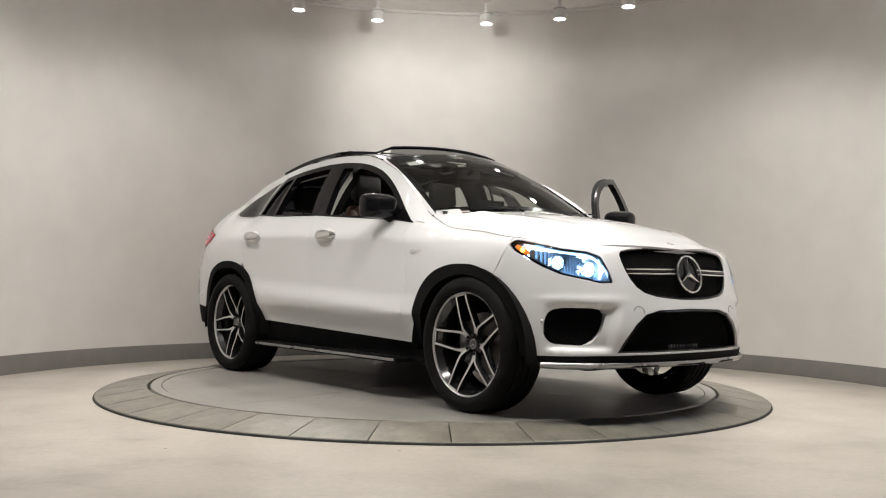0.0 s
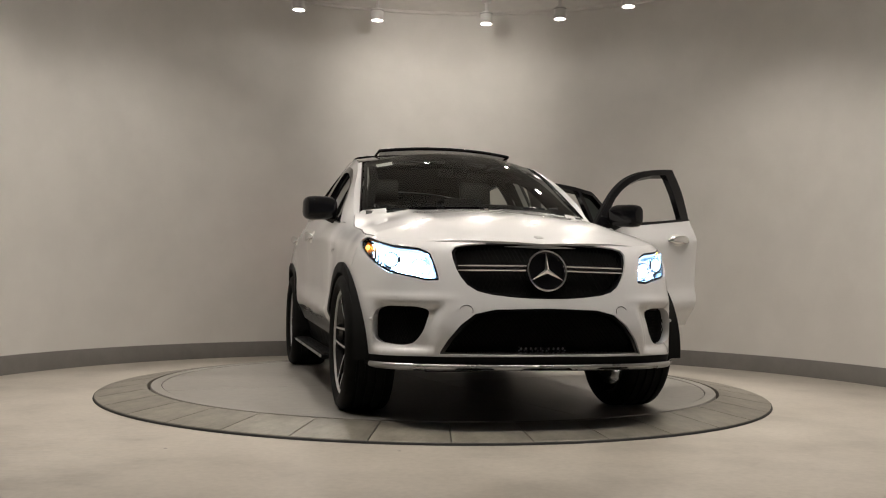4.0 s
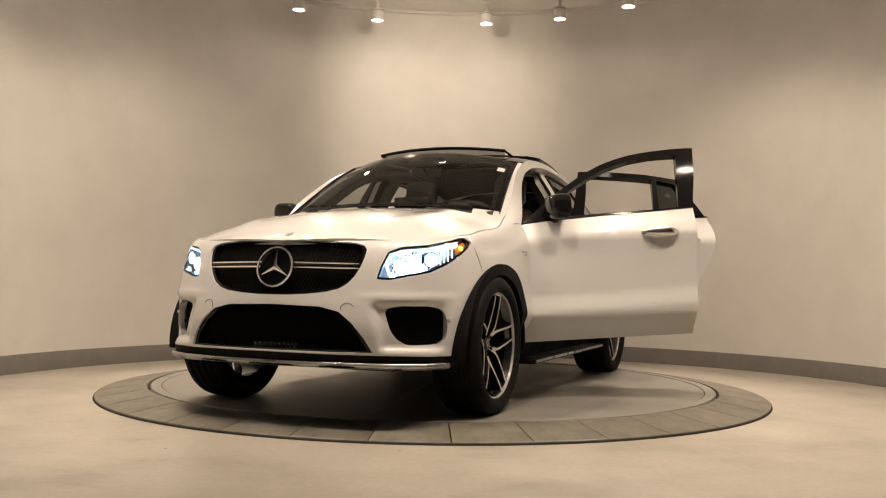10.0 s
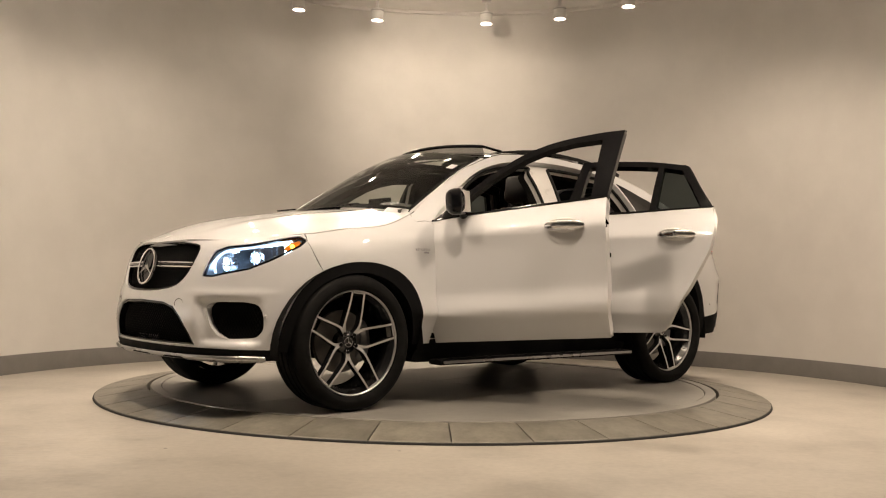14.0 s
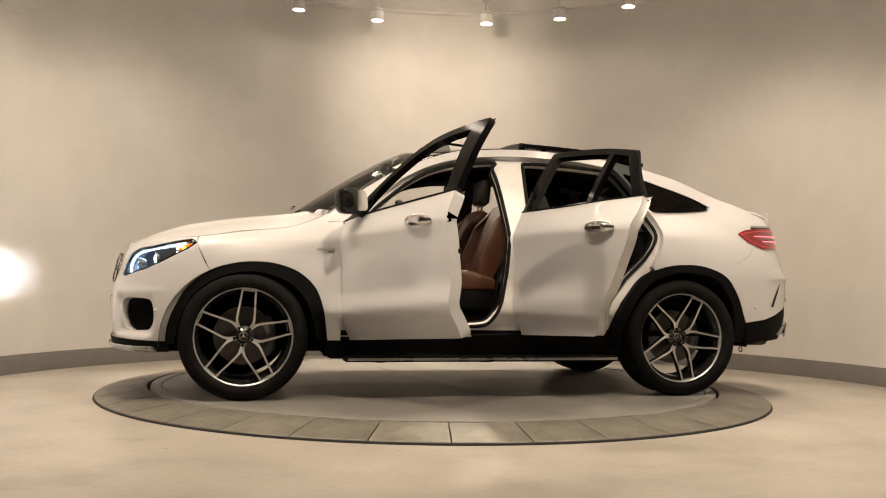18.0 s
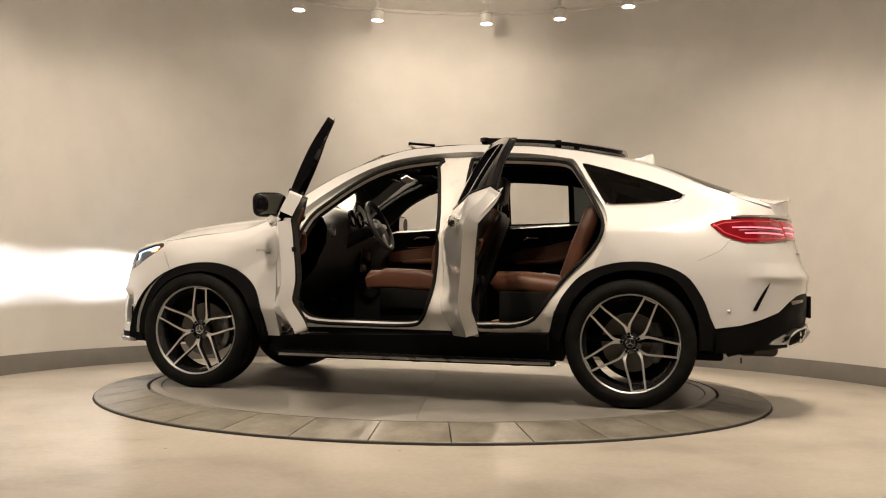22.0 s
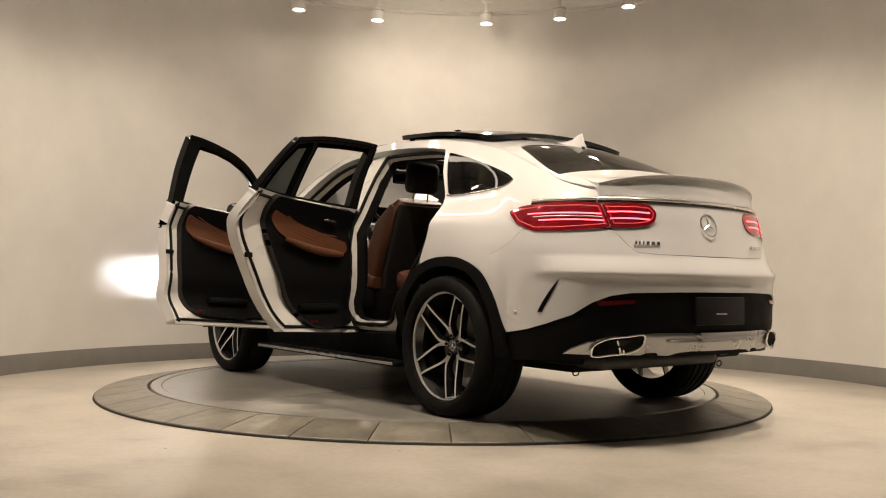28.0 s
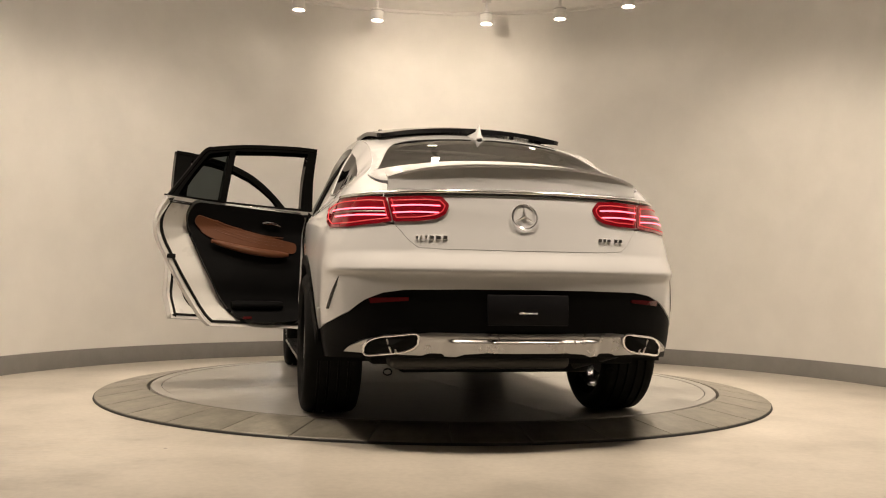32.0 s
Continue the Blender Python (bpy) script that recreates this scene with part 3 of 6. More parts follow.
def even(poly, step):
    """Points along a closed outline, no further apart than step."""
    out = []
    for (a, b), (c, d) in zip(poly, poly[1:] + poly[:1]):
        n = max(1, int(math.ceil(math.hypot(c - a, d - b) / step)))
        out += [(a + (c - a) * i / n, b + (d - b) * i / n) for i in range(n)]
    return np.array(out)


def rounded(poly, r=0.02, n=4):
    """Round the corners of a closed outline."""
    out = []
    m = len(poly)
    for i in range(m):
        p, a, b = Vector(poly[i]), Vector(poly[i - 1]), Vector(poly[(i + 1) % m])
        u, v = a - p, b - p
        if u.length < 1e-6 or v.length < 1e-6:
            continue
        k = min(r, u.length * 0.45, v.length * 0.45)
        s, e = p + u.normalized() * k, p + v.normalized() * k
        for j in range(n + 1):
            t = j / n
            w = s * (1 - t) ** 2 + p * 2 * t * (1 - t) + e * t * t
            out.append((w.x, w.y))
    return out


def curve(pts, n=6, closed=False):
    """Smooth line through points."""
    p = [Vector(q) for q in pts]
    m = len(p)
    out = []
    for i in range(m if closed else m - 1):
        a, b, c, d = (p[(i + k) % m] if closed else p[min(max(i + k, 0), m - 1)] for k in (-1, 0, 1, 2))
        for j in range(n):
            t = j / n
            out.append(tuple(0.5 * ((2 * b) + (c - a) * t + (2 * a - 5 * b + 4 * c - d) * t * t + (3 * b - 3 * c + d - a) * t ** 3)))
    if not closed:
        out.append(tuple(p[-1]))
    return out


def shrink(poly, d):
    a = np.array(poly)
    nxt, prv = np.roll(a, -1, 0), np.roll(a, 1, 0)
    area = 0.5 * np.sum(a[:, 0] * nxt[:, 1] - nxt[:, 0] * a[:, 1])
    t = nxt - prv
    t /= np.maximum(np.linalg.norm(t, axis=1), 1e-9)[:, None]
    return a + np.stack([-t[:, 1], t[:, 0]], 1) * (d if area > 0 else -d)


def panel(name, outline, lift, material, parent, label="", holes=(), step=0.03, depth=0.02, gap=0.0009, face=outward, edge=None, back=False):
    """A sheet cut to an outline and lifted onto a curved surface, with a turned-in edge of the given depth."""
    from mathutils.geometry import delaunay_2d_cdt
    edge = edge or step * 0.8
    loops = [shrink(even(list(map(tuple, outline)), edge), gap)] + [shrink(even(list(map(tuple, h)), edge), -gap) for h in holes]
    lo, hi = loops[0].min(0), loops[0].max(0)
    gx, gy = np.meshgrid(np.arange(lo[0] + step / 2, hi[0], step), np.arange(lo[1] + step / 2, hi[1], step))
    gx[1::2] += step / 2
    g = np.stack([gx.ravel(), gy.ravel()], 1)
    g = g[inside_poly(g, loops[0])]
    for h in loops[1:]:
        g = g[~inside_poly(g, h)]
    rim = np.concatenate(loops)
    if len(g):
        near = np.min(np.concatenate([np.hypot(g[:, None, 0] - r[None, :, 0], g[:, None, 1] - r[None, :, 1]) for r in np.array_split(rim, max(1, len(rim) // 400))], 1), 1)
        g = g[near > step * 0.45]
    edges, k = [], 0
    for lp in loops:
        n = len(lp)
        edges += [(k + i, k + (i + 1) % n) for i in range(n)]
        k += n
    pts = np.concatenate([rim, g]) if len(g) else rim
    v2, _, tris, ov, _, _ = delaunay_2d_cdt([Vector(q) for q in pts], edges, [], 0, 1e-7)
    v2 = np.array([tuple(q) for q in v2])
    tris = np.array([t for t in tris if len(t) == 3])
    mid = v2[tris].mean(1)
    ok = inside_poly(mid, loops[0])
    for h in loops[1:]:
        ok &= ~inside_poly(mid, h)
    tris = tris[ok]
    p = lift(v2)
    e = 0.004
    du, dv = lift(v2 + [e, 0]) - lift(v2 - [e, 0]), lift(v2 + [0, e]) - lift(v2 - [0, e])
    nr = np.cross(du, dv)
    nr /= np.maximum(np.linalg.norm(nr, axis=1), 1e-12)[:, None]
    nr *= np.where((nr * face(p)).sum(1) < 0, -1, 1)[:, None]
    if back:
        nr = -nr
    q = p[tris]
    flip = (np.cross(q[:, 1] - q[:, 0], q[:, 2] - q[:, 0]) * nr[tris[:, 0]]).sum(1) < 0
    tris[flip] = tris[flip][:, ::-1]
    verts, faces, nrm = [tuple(x) for x in p], [tuple(int(i) for i in t) for t in tris], [tuple(x) for x in nr]
    if depth:
        # boundary edges are those met once
        count = {}
        for t in tris:
            for a, b in ((t[0], t[1]), (t[1], t[2]), (t[2], t[0])):
                count[(int(a), int(b))] = 1
        top, low = {}, {}
        for (a, b) in count:
            if (b, a) in count:
                continue
            for i in (a, b):
                if i not in top:
                    top[i] = len(verts)
                    verts.append(tuple(p[i]))
                    nrm.append((0, 0, 0))
                    low[i] = len(verts)
                    verts.append(tuple(p[i] - nr[i] * depth))
                    nrm.append((0, 0, 0))
            faces.append((top[b], top[a], low[a], low[b]))
    me = bpy.data.meshes.new(name)
    me.from_pydata(verts, [], faces)
    me.materials.append(material)
    me.polygons.foreach_set("use_smooth", [True] * len(me.polygons))
    me.normals_split_custom_set_from_vertices(nrm)
    ob = new(name, me)
    ob.parent = parent
    return tagged(ob, label)


def sx(pts):
    """Side outline in (x, z) to (s, z)."""
    return [(s_x(x), z) for x, z in pts]


def flip(pts):
    return [(-a, b) for a, b in reversed(pts)]


def both(pts):
    """A half outline, listed from the middle outwards and back to the middle, closed over the middle line."""
    return list(pts) + [(-a, b) for a, b in reversed(pts) if abs(a) > 1e-6]


def strip(name, line, lift, r, material, parent, label="", n=8, flat=1.0, closed=False):
    """A bead or moulding along a line on a surface."""
    p = lift(np.array(line, float))
    return tube(name, [Vector(q) for q in p], r, material, parent, label, n, flat, closed)


def tube_into(bm, p, r, n=8, flat=1.0, closed=False, up=(0, 0, 1)):
    rings = []
    m = len(p)
    for i, c in enumerate(p):
        a, b = (p[i - 1], p[(i + 1) % m]) if closed else (p[max(i - 1, 0)], p[min(i + 1, m - 1)])
        t = (Vector(b) - Vector(a)).normalized()
        x = t.cross(Vector(up))
        x = x.normalized() if x.length > 1e-4 else t.orthogonal().normalized()
        y = x.cross(t).normalized()
        rr = r[i] if isinstance(r, (list, tuple)) else r
        rings.append([bm.verts.new(Vector(c) + x * math.cos(2 * math.pi * k / n) * rr * flat + y * math.sin(2 * math.pi * k / n) * rr) for k in range(n)])
    for i in range(m if closed else m - 1):
        a, b = rings[i], rings[(i + 1) % m]
        for k in range(n):
            bm.faces.new((a[k], a[(k + 1) % n], b[(k + 1) % n], b[k]))
    if not closed:
        bm.faces.new(list(reversed(rings[0])))
        bm.faces.new(rings[-1])


def tube(name, p, r, material, parent, label="", n=8, flat=1.0, closed=False):
    bm = bmesh.new()
    tube_into(bm, p, r, n, flat, closed)
    bmesh.ops.recalc_face_normals(bm, faces=bm.faces)
    return part(name, bm, material, parent, label, sharp=50)


# ---------------------------------------------------------------- car: body
ARCH_F = [(.942, .365), (.975, .56), (1.03, .70), (1.14, .797), (1.28, .844), (1.41, .853), (1.53, .840), (1.667, .795), (1.795, .69), (1.872, .556), (1.908, .45), (1.922, .350)]
ARCH_FI = [(1.005, .365), (1.035, .49), (1.10, .64), (1.21, .738), (1.35, .785), (1.46, .790), (1.57, .768), (1.69, .71), (1.785, .61), (1.843, .47), (1.868, .345)]
ARCH_R = [(-.956, .427), (-.993, .54), (-1.048, .668), (-1.161, .799), (-1.314, .865), (-1.468, .886), (-1.623, .874), (-1.779, .809), (-1.877, .68), (-1.93, .55), (-1.957, .493)]
ARCH_RI = [(-1.025, .391), (-1.062, .50), (-1.12, .65), (-1.238, .771), (-1.391, .828), (-1.546, .830), (-1.701, .789), (-1.799, .68), (-1.858, .54), (-1.868, .36)]
DOOR_TOP = [(.86, 1.115), (.74, 1.21), (.62, 1.305), (.50, 1.39), (.385, 1.46), (.27, 1.515), (.12, 1.562), (-.03, 1.588), (-.20, 1.606), (-.325, 1.610)]
DOOR_TOP2 = [(-.325, 1.610), (-.45, 1.612), (-.66, 1.603), (-.85, 1.588), (-1.04, 1.558)]
DOOR_FRONT = [(.86, 1.115), (.835, 1.06), (.862, .98), (.868, .87), (.865, .65), (.862, .50), (.86, .365)]
DOOR_MID = [(-.248, .402), (-.252, .50), (-.258, .60), (-.260, .70), (-.260, .85), (-.260, 1.0), (-.258, 1.12), (-.255, 1.21)]
DOOR_REAR = [(-.96, .428), (-1.01, .48), (-1.08, .60), (-1.165, .74), (-1.235, .87), (-1.29, .98), (-1.312, 1.08), (-1.305, 1.17), (-1.268, 1.255), (-1.17, 1.40), (-1.08, 1.54), (-1.04, 1.558)]
BELT = [(.86, 1.115), (.694, 1.136), (.308, 1.166), (0, 1.188), (-.255, 1.208), (-.76, 1.222), (-1.28, 1.252)]
QUARTER_GLASS = [(-1.12, 1.530), (-1.335, 1.474), (-1.535, 1.411), (-1.72, 1.347), (-1.788, 1.313), (-1.762, 1.283), (-1.68, 1.267), (-1.50, 1.254), (-1.337, 1.248), (-1.285, 1.256)]


def belt_z(x):
    return float(np.interp(-x, [-a for a, _ in BELT], [b for _, b in BELT]))


def row_top(s, d=0.002):
    return float(np.interp(s, _sg, ROW_Z[9])) - d


def edge_pts(s0, s1, n=40):
    return [(s0 + (s1 - s0) * i / n, row_top(s0 + (s1 - s0) * i / n)) for i in range(n + 1)]


GRILLE = [(0, .957), (.13, .956), (.25, .954), (.36, .949), (.44, .942), (.492, .931), (.510, .908), (.503, .868), (.485, .82), (.460, .775), (.425, .733), (.375, .703), (.30, .685), (.2, .674), (.1, .668), (0, .667)]
LOWER = [(0, .617), (.28, .609), (.385, .585), (.455, .53), (.52, .45), (.562, .378), (.3, .376), (0, .376)]
HEADLAMP = [(s_front(.572), .755), (s_front(.592), .82), (s_front(.632), .898), (s_front(.70), .924), (s_x(2.06), .938), (s_x(1.95), .960), (s_x(1.84), .981), (s_x(1.785), .988), (s_x(1.752), .963),
            (s_x(1.80), .925), (s_x(1.87), .890), (s_x(1.97), .838), (s_x(2.07), .795), (s_front(.70), .766), (s_front(.64), .752)]
FOG = [(s_front(.615), .600), (s_front(.68), .617), (s_x(2.08), .618), (s_x(2.015), .603), (s_x(1.995), .55), (s_x(1.992), .47), (s_x(2.025), .425), (s_front(.74), .418), (s_front(.69), .43), (s_front(.645), .49)]
TAIL_SEAM = [(-1.70, .852), (-1.85, .895), (-1.98, .955), (-2.04, 1.02)]
HATCH = [(s_rear(.712), 1.232), (s_rear(.690), 1.137), (s_rear(.648), 1.02), (s_rear(.575), .945), (s_rear(.528), .910), (s_rear(.40), .902), (S_END, .900)]
BUMPER_LOW = [(s_x(-1.957), .493), (s_x(-2.10), .515), (s_x(-2.20), .545), (s_rear(.83), .595), (s_rear(.76), .655), (s_rear(.68), .690), (s_rear(.58), .706), (s_rear(.3), .712), (S_END, .713)]


def over(half):
    """Half outline that starts and ends on the rear middle line, closed by its mirror, in ways past the tail."""
    return list(half) + [(2 * S_END - a, b) for a, b in reversed(half) if abs(a - S_END) > 1e-6]


def tail_lift(off=0.0):
    """Lift that runs on round the tail to the right side."""
    def f(uv):
        a = uv.copy()
        past = a[:, 0] > S_END
        a[past, 0] = -(2 * S_END - a[past, 0])
        return wall_xyz(a, off)
    return f


# upper edge of the body from the roof rail round to the middle of the tail
TAIL_S = np.concatenate([np.linspace(s_x(-1.62), s_rear(.70), 40), np.linspace(s_rear(.69), s_rear(.02), 30)])
TAIL_Z = np.array([row_top(s) for s in TAIL_S])
TAIL_X, TAIL_Y, _ = wall_xyz(np.stack([TAIL_S, TAIL_Z], 1)).T


def deck_xyz(uv, off=0.0):
    """Roof that rolls down to the body's upper edge behind the rear window."""
    p = roof_xyz(uv, off)
    d = np.hypot(p[:, 0, None] - TAIL_X[None], np.abs(p[:, 1])[:, None] - TAIL_Y[None])
    k = d.argmin(1)
    w = np.clip(d[np.arange(len(k)), k] / .08, 0, 1)
    w = np.sqrt(np.clip(1 - (1 - w) ** 2, 0, 1))
    w = np.maximum(w, np.clip((p[:, 0] + 1.80) / .18, 0, 1))
    p[:, 2] = TAIL_Z[k] + (p[:, 2] - TAIL_Z[k]) * w
    return p


def side_panels(sign):
    tr = (lambda p: p) if sign > 0 else flip
    # fender
    top = [(s, z) for s, z in edge_pts(s_x(1.75), s_x(.97), 26)]
    fender = sx(curve(ARCH_F[:8], 5)) + sx([(1.752, .957)]) + top + sx([(.95, 1.112), (.90, 1.119), (.86, 1.115)]) + sx(curve(DOOR_FRONT, 4)[1:])
    panel("fender", tr(fender), skin(), PAINT, CAR, "white front fender", depth=0.055)
    # quarter panel, roof rail and windscreen pillar in one pressing
    q = sx([p for p in curve(ARCH_R[:8], 5) if p[0] < -1.24]) + sx(TAIL_SEAM[1:]) + [(s_rear(.80), 1.03), (s_rear(.655), 1.03), (s_rear(.690), 1.137), (s_rear(.712), 1.22)]
    q += edge_pts(s_rear(.716), s_x(.965), 110) + sx([(.965, 1.113), (.90, 1.122)]) + sx(curve(DOOR_TOP, 5)) + sx(curve(DOOR_TOP2, 4)[1:]) + sx([p for p in reversed(curve(DOOR_REAR, 4)) if .86 < p[1] < 1.555])
    panel("quarter_panel", tr(q), skin(), PAINT, CAR, holes=[tr(sx(rounded(QUARTER_GLASS, .03)))], depth=0.055)
    g = panel("quarter_window", tr(sx(rounded(QUARTER_GLASS, .03))), skin(-0.004), TINT, CAR, "dark tinted fixed glass", depth=0)
    strip("window_trim", tr(sx(curve([(-1.285, 1.253), (-1.337, 1.244), (-1.50, 1.250), (-1.68, 1.263), (-1.762, 1.280), (-1.791, 1.312)], 5))), skin(0.002), 0.006, CHROME, g, "chrome lower trim")
    # inner aperture: pillars, sill and flanges behind the doors
    lower = [(.93, .37), (-.30, .405), (-1.00, .43)]
    ap = sx(lower) + sx(curve([(-1.02, .47), (-1.06, .56), (-1.10, .665), (-1.19, .80), (-1.32, .895), (-1.42, .98), (-1.46, 1.08), (-1.43, 1.19), (-1.32, 1.27), (-1.12, 1.55)], 4))
    ap += [(s, z - .012) for s, z in edge_pts(s_x(-1.1), s_x(.90), 60)] + sx([(.93, 1.08), (.94, .70)])
    front = sx(curve([(.70, .50), (.60, .462), (.3, .455), (-.04, .458), (-.13, .50), (-.185, .62), (-.222, .8), (-.235, 1.0), (-.225, 1.2), (-.195, 1.42), (-.175, 1.52), (-.20, 1.565), (-.03, 1.552), (.12, 1.527), (.27, 1.478), (.42, 1.392), (.56, 1.282), (.68, 1.17), (.745, 1.0), (.765, .8), (.75, .6)], 3, True))
    rear = sx(curve([(-.38, .475), (-.60, .470), (-.74, .475), (-.86, .52), (-.955, .65), (-1.07, .80), (-1.20, .93), (-1.275, 1.05), (-1.275, 1.15), (-1.205, 1.29), (-1.09, 1.47), (-1.02, 1.535), (-.85, 1.555), (-.6, 1.566), (-.43, 1.566), (-.395, 1.53), (-.385, 1.2), (-.375, .9), (-.37, .6)], 3, True))
    frame_ob = panel("door_aperture", tr(ap), skin(-0.055), JAMB, CAR, "white painted pillars and sill of the door openings", holes=[tr(front), tr(rear)], depth=0.045, step=0.035)
    panel("aperture_lining", tr(ap), skin(-0.101), HEADLINER, CAR, "black inner pillar trims", holes=[tr(front), tr(rear)], depth=0.06, step=0.05)
    for loop in (front, rear):
        line = tr([(s, z) for s, z in loop])
        strip("door_seal", line, skin(-0.050), 0.012, RUBBER, frame_ob, "black rubber seal", closed=True)
    # wheel arch claddings
    panel("front_arch_cladding", tr(sx(curve(ARCH_F, 5)) + sx(list(reversed(curve(ARCH_FI, 5))))), skin(0.010), SATIN_BLACK, CAR, "black plastic arch lip", depth=0.05, gap=0)
    panel("rear_arch_cladding", tr(sx(curve(ARCH_R, 5)) + sx([(-1.957, .44), (-1.94, .36)]) + sx(list(reversed(curve(ARCH_RI, 5))))), skin(0.010), SATIN_BLACK, CAR, "black plastic arch lip", depth=0.05, gap=0)
    # sill and running board
    panel("sill_cladding", tr(sx([(.96, .262), (.93, .372), (.3, .388), (-.30, .405), (-1.00, .432), (-1.05, .36), (-1.04, .262)])), skin(-0.018), SATIN_BLACK, CAR, "black plastic sill", depth=0.05, gap=0)
    bm = bmesh.new()
    block(bm, -1.0, .84, .86, .985, .235, .268, 0.012)
    for i in range(24):
        block(bm, -.92 + i * .072, -.92 + i * .072 + .05, .89, .965, .266, .272, 0.002, 1)
    board = part("running_board", bm, SATIN_BLACK, CAR, "black running board with rubber studs")
    bm = bmesh.new()
    block(bm, -.98, .82, .984, .992, .245, .262, 0.003)
    part("trim_strip", bm, SILVER, board, "polished metal edge strip")
    for bx in (-.75, -.1, .6):
        bm = bmesh.new()
        block(bm, bx - .03, bx + .03, .70, .90, .225, .25, 0.004)
        part("bracket", bm, DARK, board)
    if sign < 0:
        for o in (board, *board.children):
            o.data = o.data.copy()
            o.data.transform(Matrix.Diagonal((1, -1, 1, 1)))
            o.data.flip_normals()
    # wheel wells
    for cx, r0 in ((1.4575, .50), (-1.4575, .50)):
        bm = bmesh.new()
        for i in range(25):
            a = radians(-4 + 188 * i / 24)
            for y in (.50, .955):
                bm.verts.new((cx + r0 * math.cos(a), sign * y, .36 + (r0 - .02) * math.sin(a)))
        bm.verts.ensure_lookup_table()
        for i in range(24):
            bm.faces.new([bm.verts[k] for k in (2 * i, 2 * i + 1, 2 * i + 3, 2 * i + 2)])
        bm.faces.new([bm.verts[2 * i] for i in range(25)])
        part("wheel_well", bm, DARK, CAR, "black wheel housing liner")


def front_end():
    end = s_x(1.922)
    low = [(0, .366), (.4, .366), (.7, .362), (s_x(2.0), .358), (end, .356)]
    arch = [(s, z) for s, z in reversed(sx(curve(ARCH_F[7:], 5)))][1:]
    half = low + arch + sx([(1.70, .845), (1.752, .957)]) + [(s_x(1.76), row_top(s_x(1.76)))] + edge_pts(s_x(1.78), 0, 60)
    grille = both([(s_front(y), z) for y, z in GRILLE])
    lower = both([(s_front(y), z) for y, z in LOWER])
    hl, fog = rounded(HEADLAMP, .012), rounded(FOG, .03)
    # both halves in one outline: the middle points of the mirror are left out
    out = half[:-1] + [half[-1]] + [(-a, b) for a, b in reversed(half[1:-1])]
    bumper = panel("front_bumper", out, skin(), PAINT, CAR, "white moulded front bumper", holes=[grille, lower, hl, flip(hl), fog, flip(fog)], depth=0.05, step=0.028)
    # tow eye cover lines
    for sg in (1, -1):
        ring = [(sg * (s_front(.43) + .035 * math.cos(a)), .602 + .028 * math.sin(a)) for a in np.linspace(0.3, 3.6, 12)]
        strip("cover_seam", ring, skin(0.0005), 0.0014, SATIN_BLACK, bumper, n=5)
        bm = bmesh.new()
        c = wall_xyz(np.array([[sg * s_x(1.985), .545]]), 0.001)[0]
        bmesh.ops.create_uvsphere(bm, u_segments=12, v_segments=8, radius=.010, matrix=Matrix.Translation(c))
        part("parking_sensor", bm, PAINT, bumper)
    # upper grille
    back = panel("grille", grille, skin(-0.055), DARK, CAR, "black radiator grille with a bright twin bar", depth=0, gap=-0.01)
    panel("grille_frame", both([(s_front(y * 1.012), z) for y, z in GRILLE]), skin(-0.012), GLOSS_BLACK, back, "gloss black surround", holes=[both([(s_front(y * .965), .81 + (z - .81) * .93) for y, z in GRILLE])], depth=0.05, gap=0)
    bm = bmesh.new()
    gp = np.array(grille)
    for k in range(-46, 47):
        for d in (1, -1):
            line = []
            for j in range(15):
                z = .66 + .30 * j / 14
                s = k * .024 + d * (z - .81) * 0.55
                if inside_poly(np.array([[s, z]]), gp)[0]:
                    line.append((s, z))
            if len(line) > 1:
                tube_into(bm, [Vector(q) for q in wall_xyz(np.array(line), -0.035)], .0022, 4)
    part("mesh", bm, DARK, back, "black lattice")
    for sg in (1, -1):
        for dz in (.012, -.012):
            strip("grille_bar", [(sg * s_front(y), .826 + dz - .012 * y) for y in np.linspace(.09, .475, 14)], skin(-0.006), [.0045] * 12 + [.003, .002], CHROME, back, "chrome bar", n=6)
        strip("grille_fin", [(sg * s_front(y), .826 - .012 * y) for y in np.linspace(.09, .47, 14)], skin(-0.014), .011, GLOSS_BLACK, back, "gloss black fin", n=6)
    emblem(back, (2.302, 0, .812), (1, 0, .22), .105, 8)
    # lower grille
    lo = panel("lower_grille", lower, skin(-0.07), DARK, CAR, "black honeycomb lower air intake", depth=0, gap=-0.01)
    lp = np.array(lower)
    bm = bmesh.new()
    for k in range(-60, 61):
        for d in (1, -1):
            line = []
            for j in range(15):
                z = .34 + .28 * j / 14
                s = k * .026 + d * (z - .48) * 0.9
                if inside_poly(np.array([[s, z]]), lp)[0]:
                    line.append((s, z))
            if len(line) > 1:
                tube_into(bm, [Vector(q) for q in wall_xyz(np.array(line), -0.05)], .0032, 4)
    part("mesh", bm, SATIN_BLACK, lo, "black lattice")
    panel("intake_frame", lower, skin(-0.012), GLOSS_BLACK, lo, "gloss black intake surround", holes=[both([(s_front(y * .95), .478 + (z - .478) * .90) for y, z in LOWER])], depth=0.05, gap=0)
    bm = bmesh.new()
    for i in range(9):
        block(bm, 2.262, 2.275, -.14 + i * .03, -.14 + i * .03 + .02, .395, .415, 0.003, 1)
    part("radar_vent", bm, SILVER, lo, "pale slotted bar low in the intake")
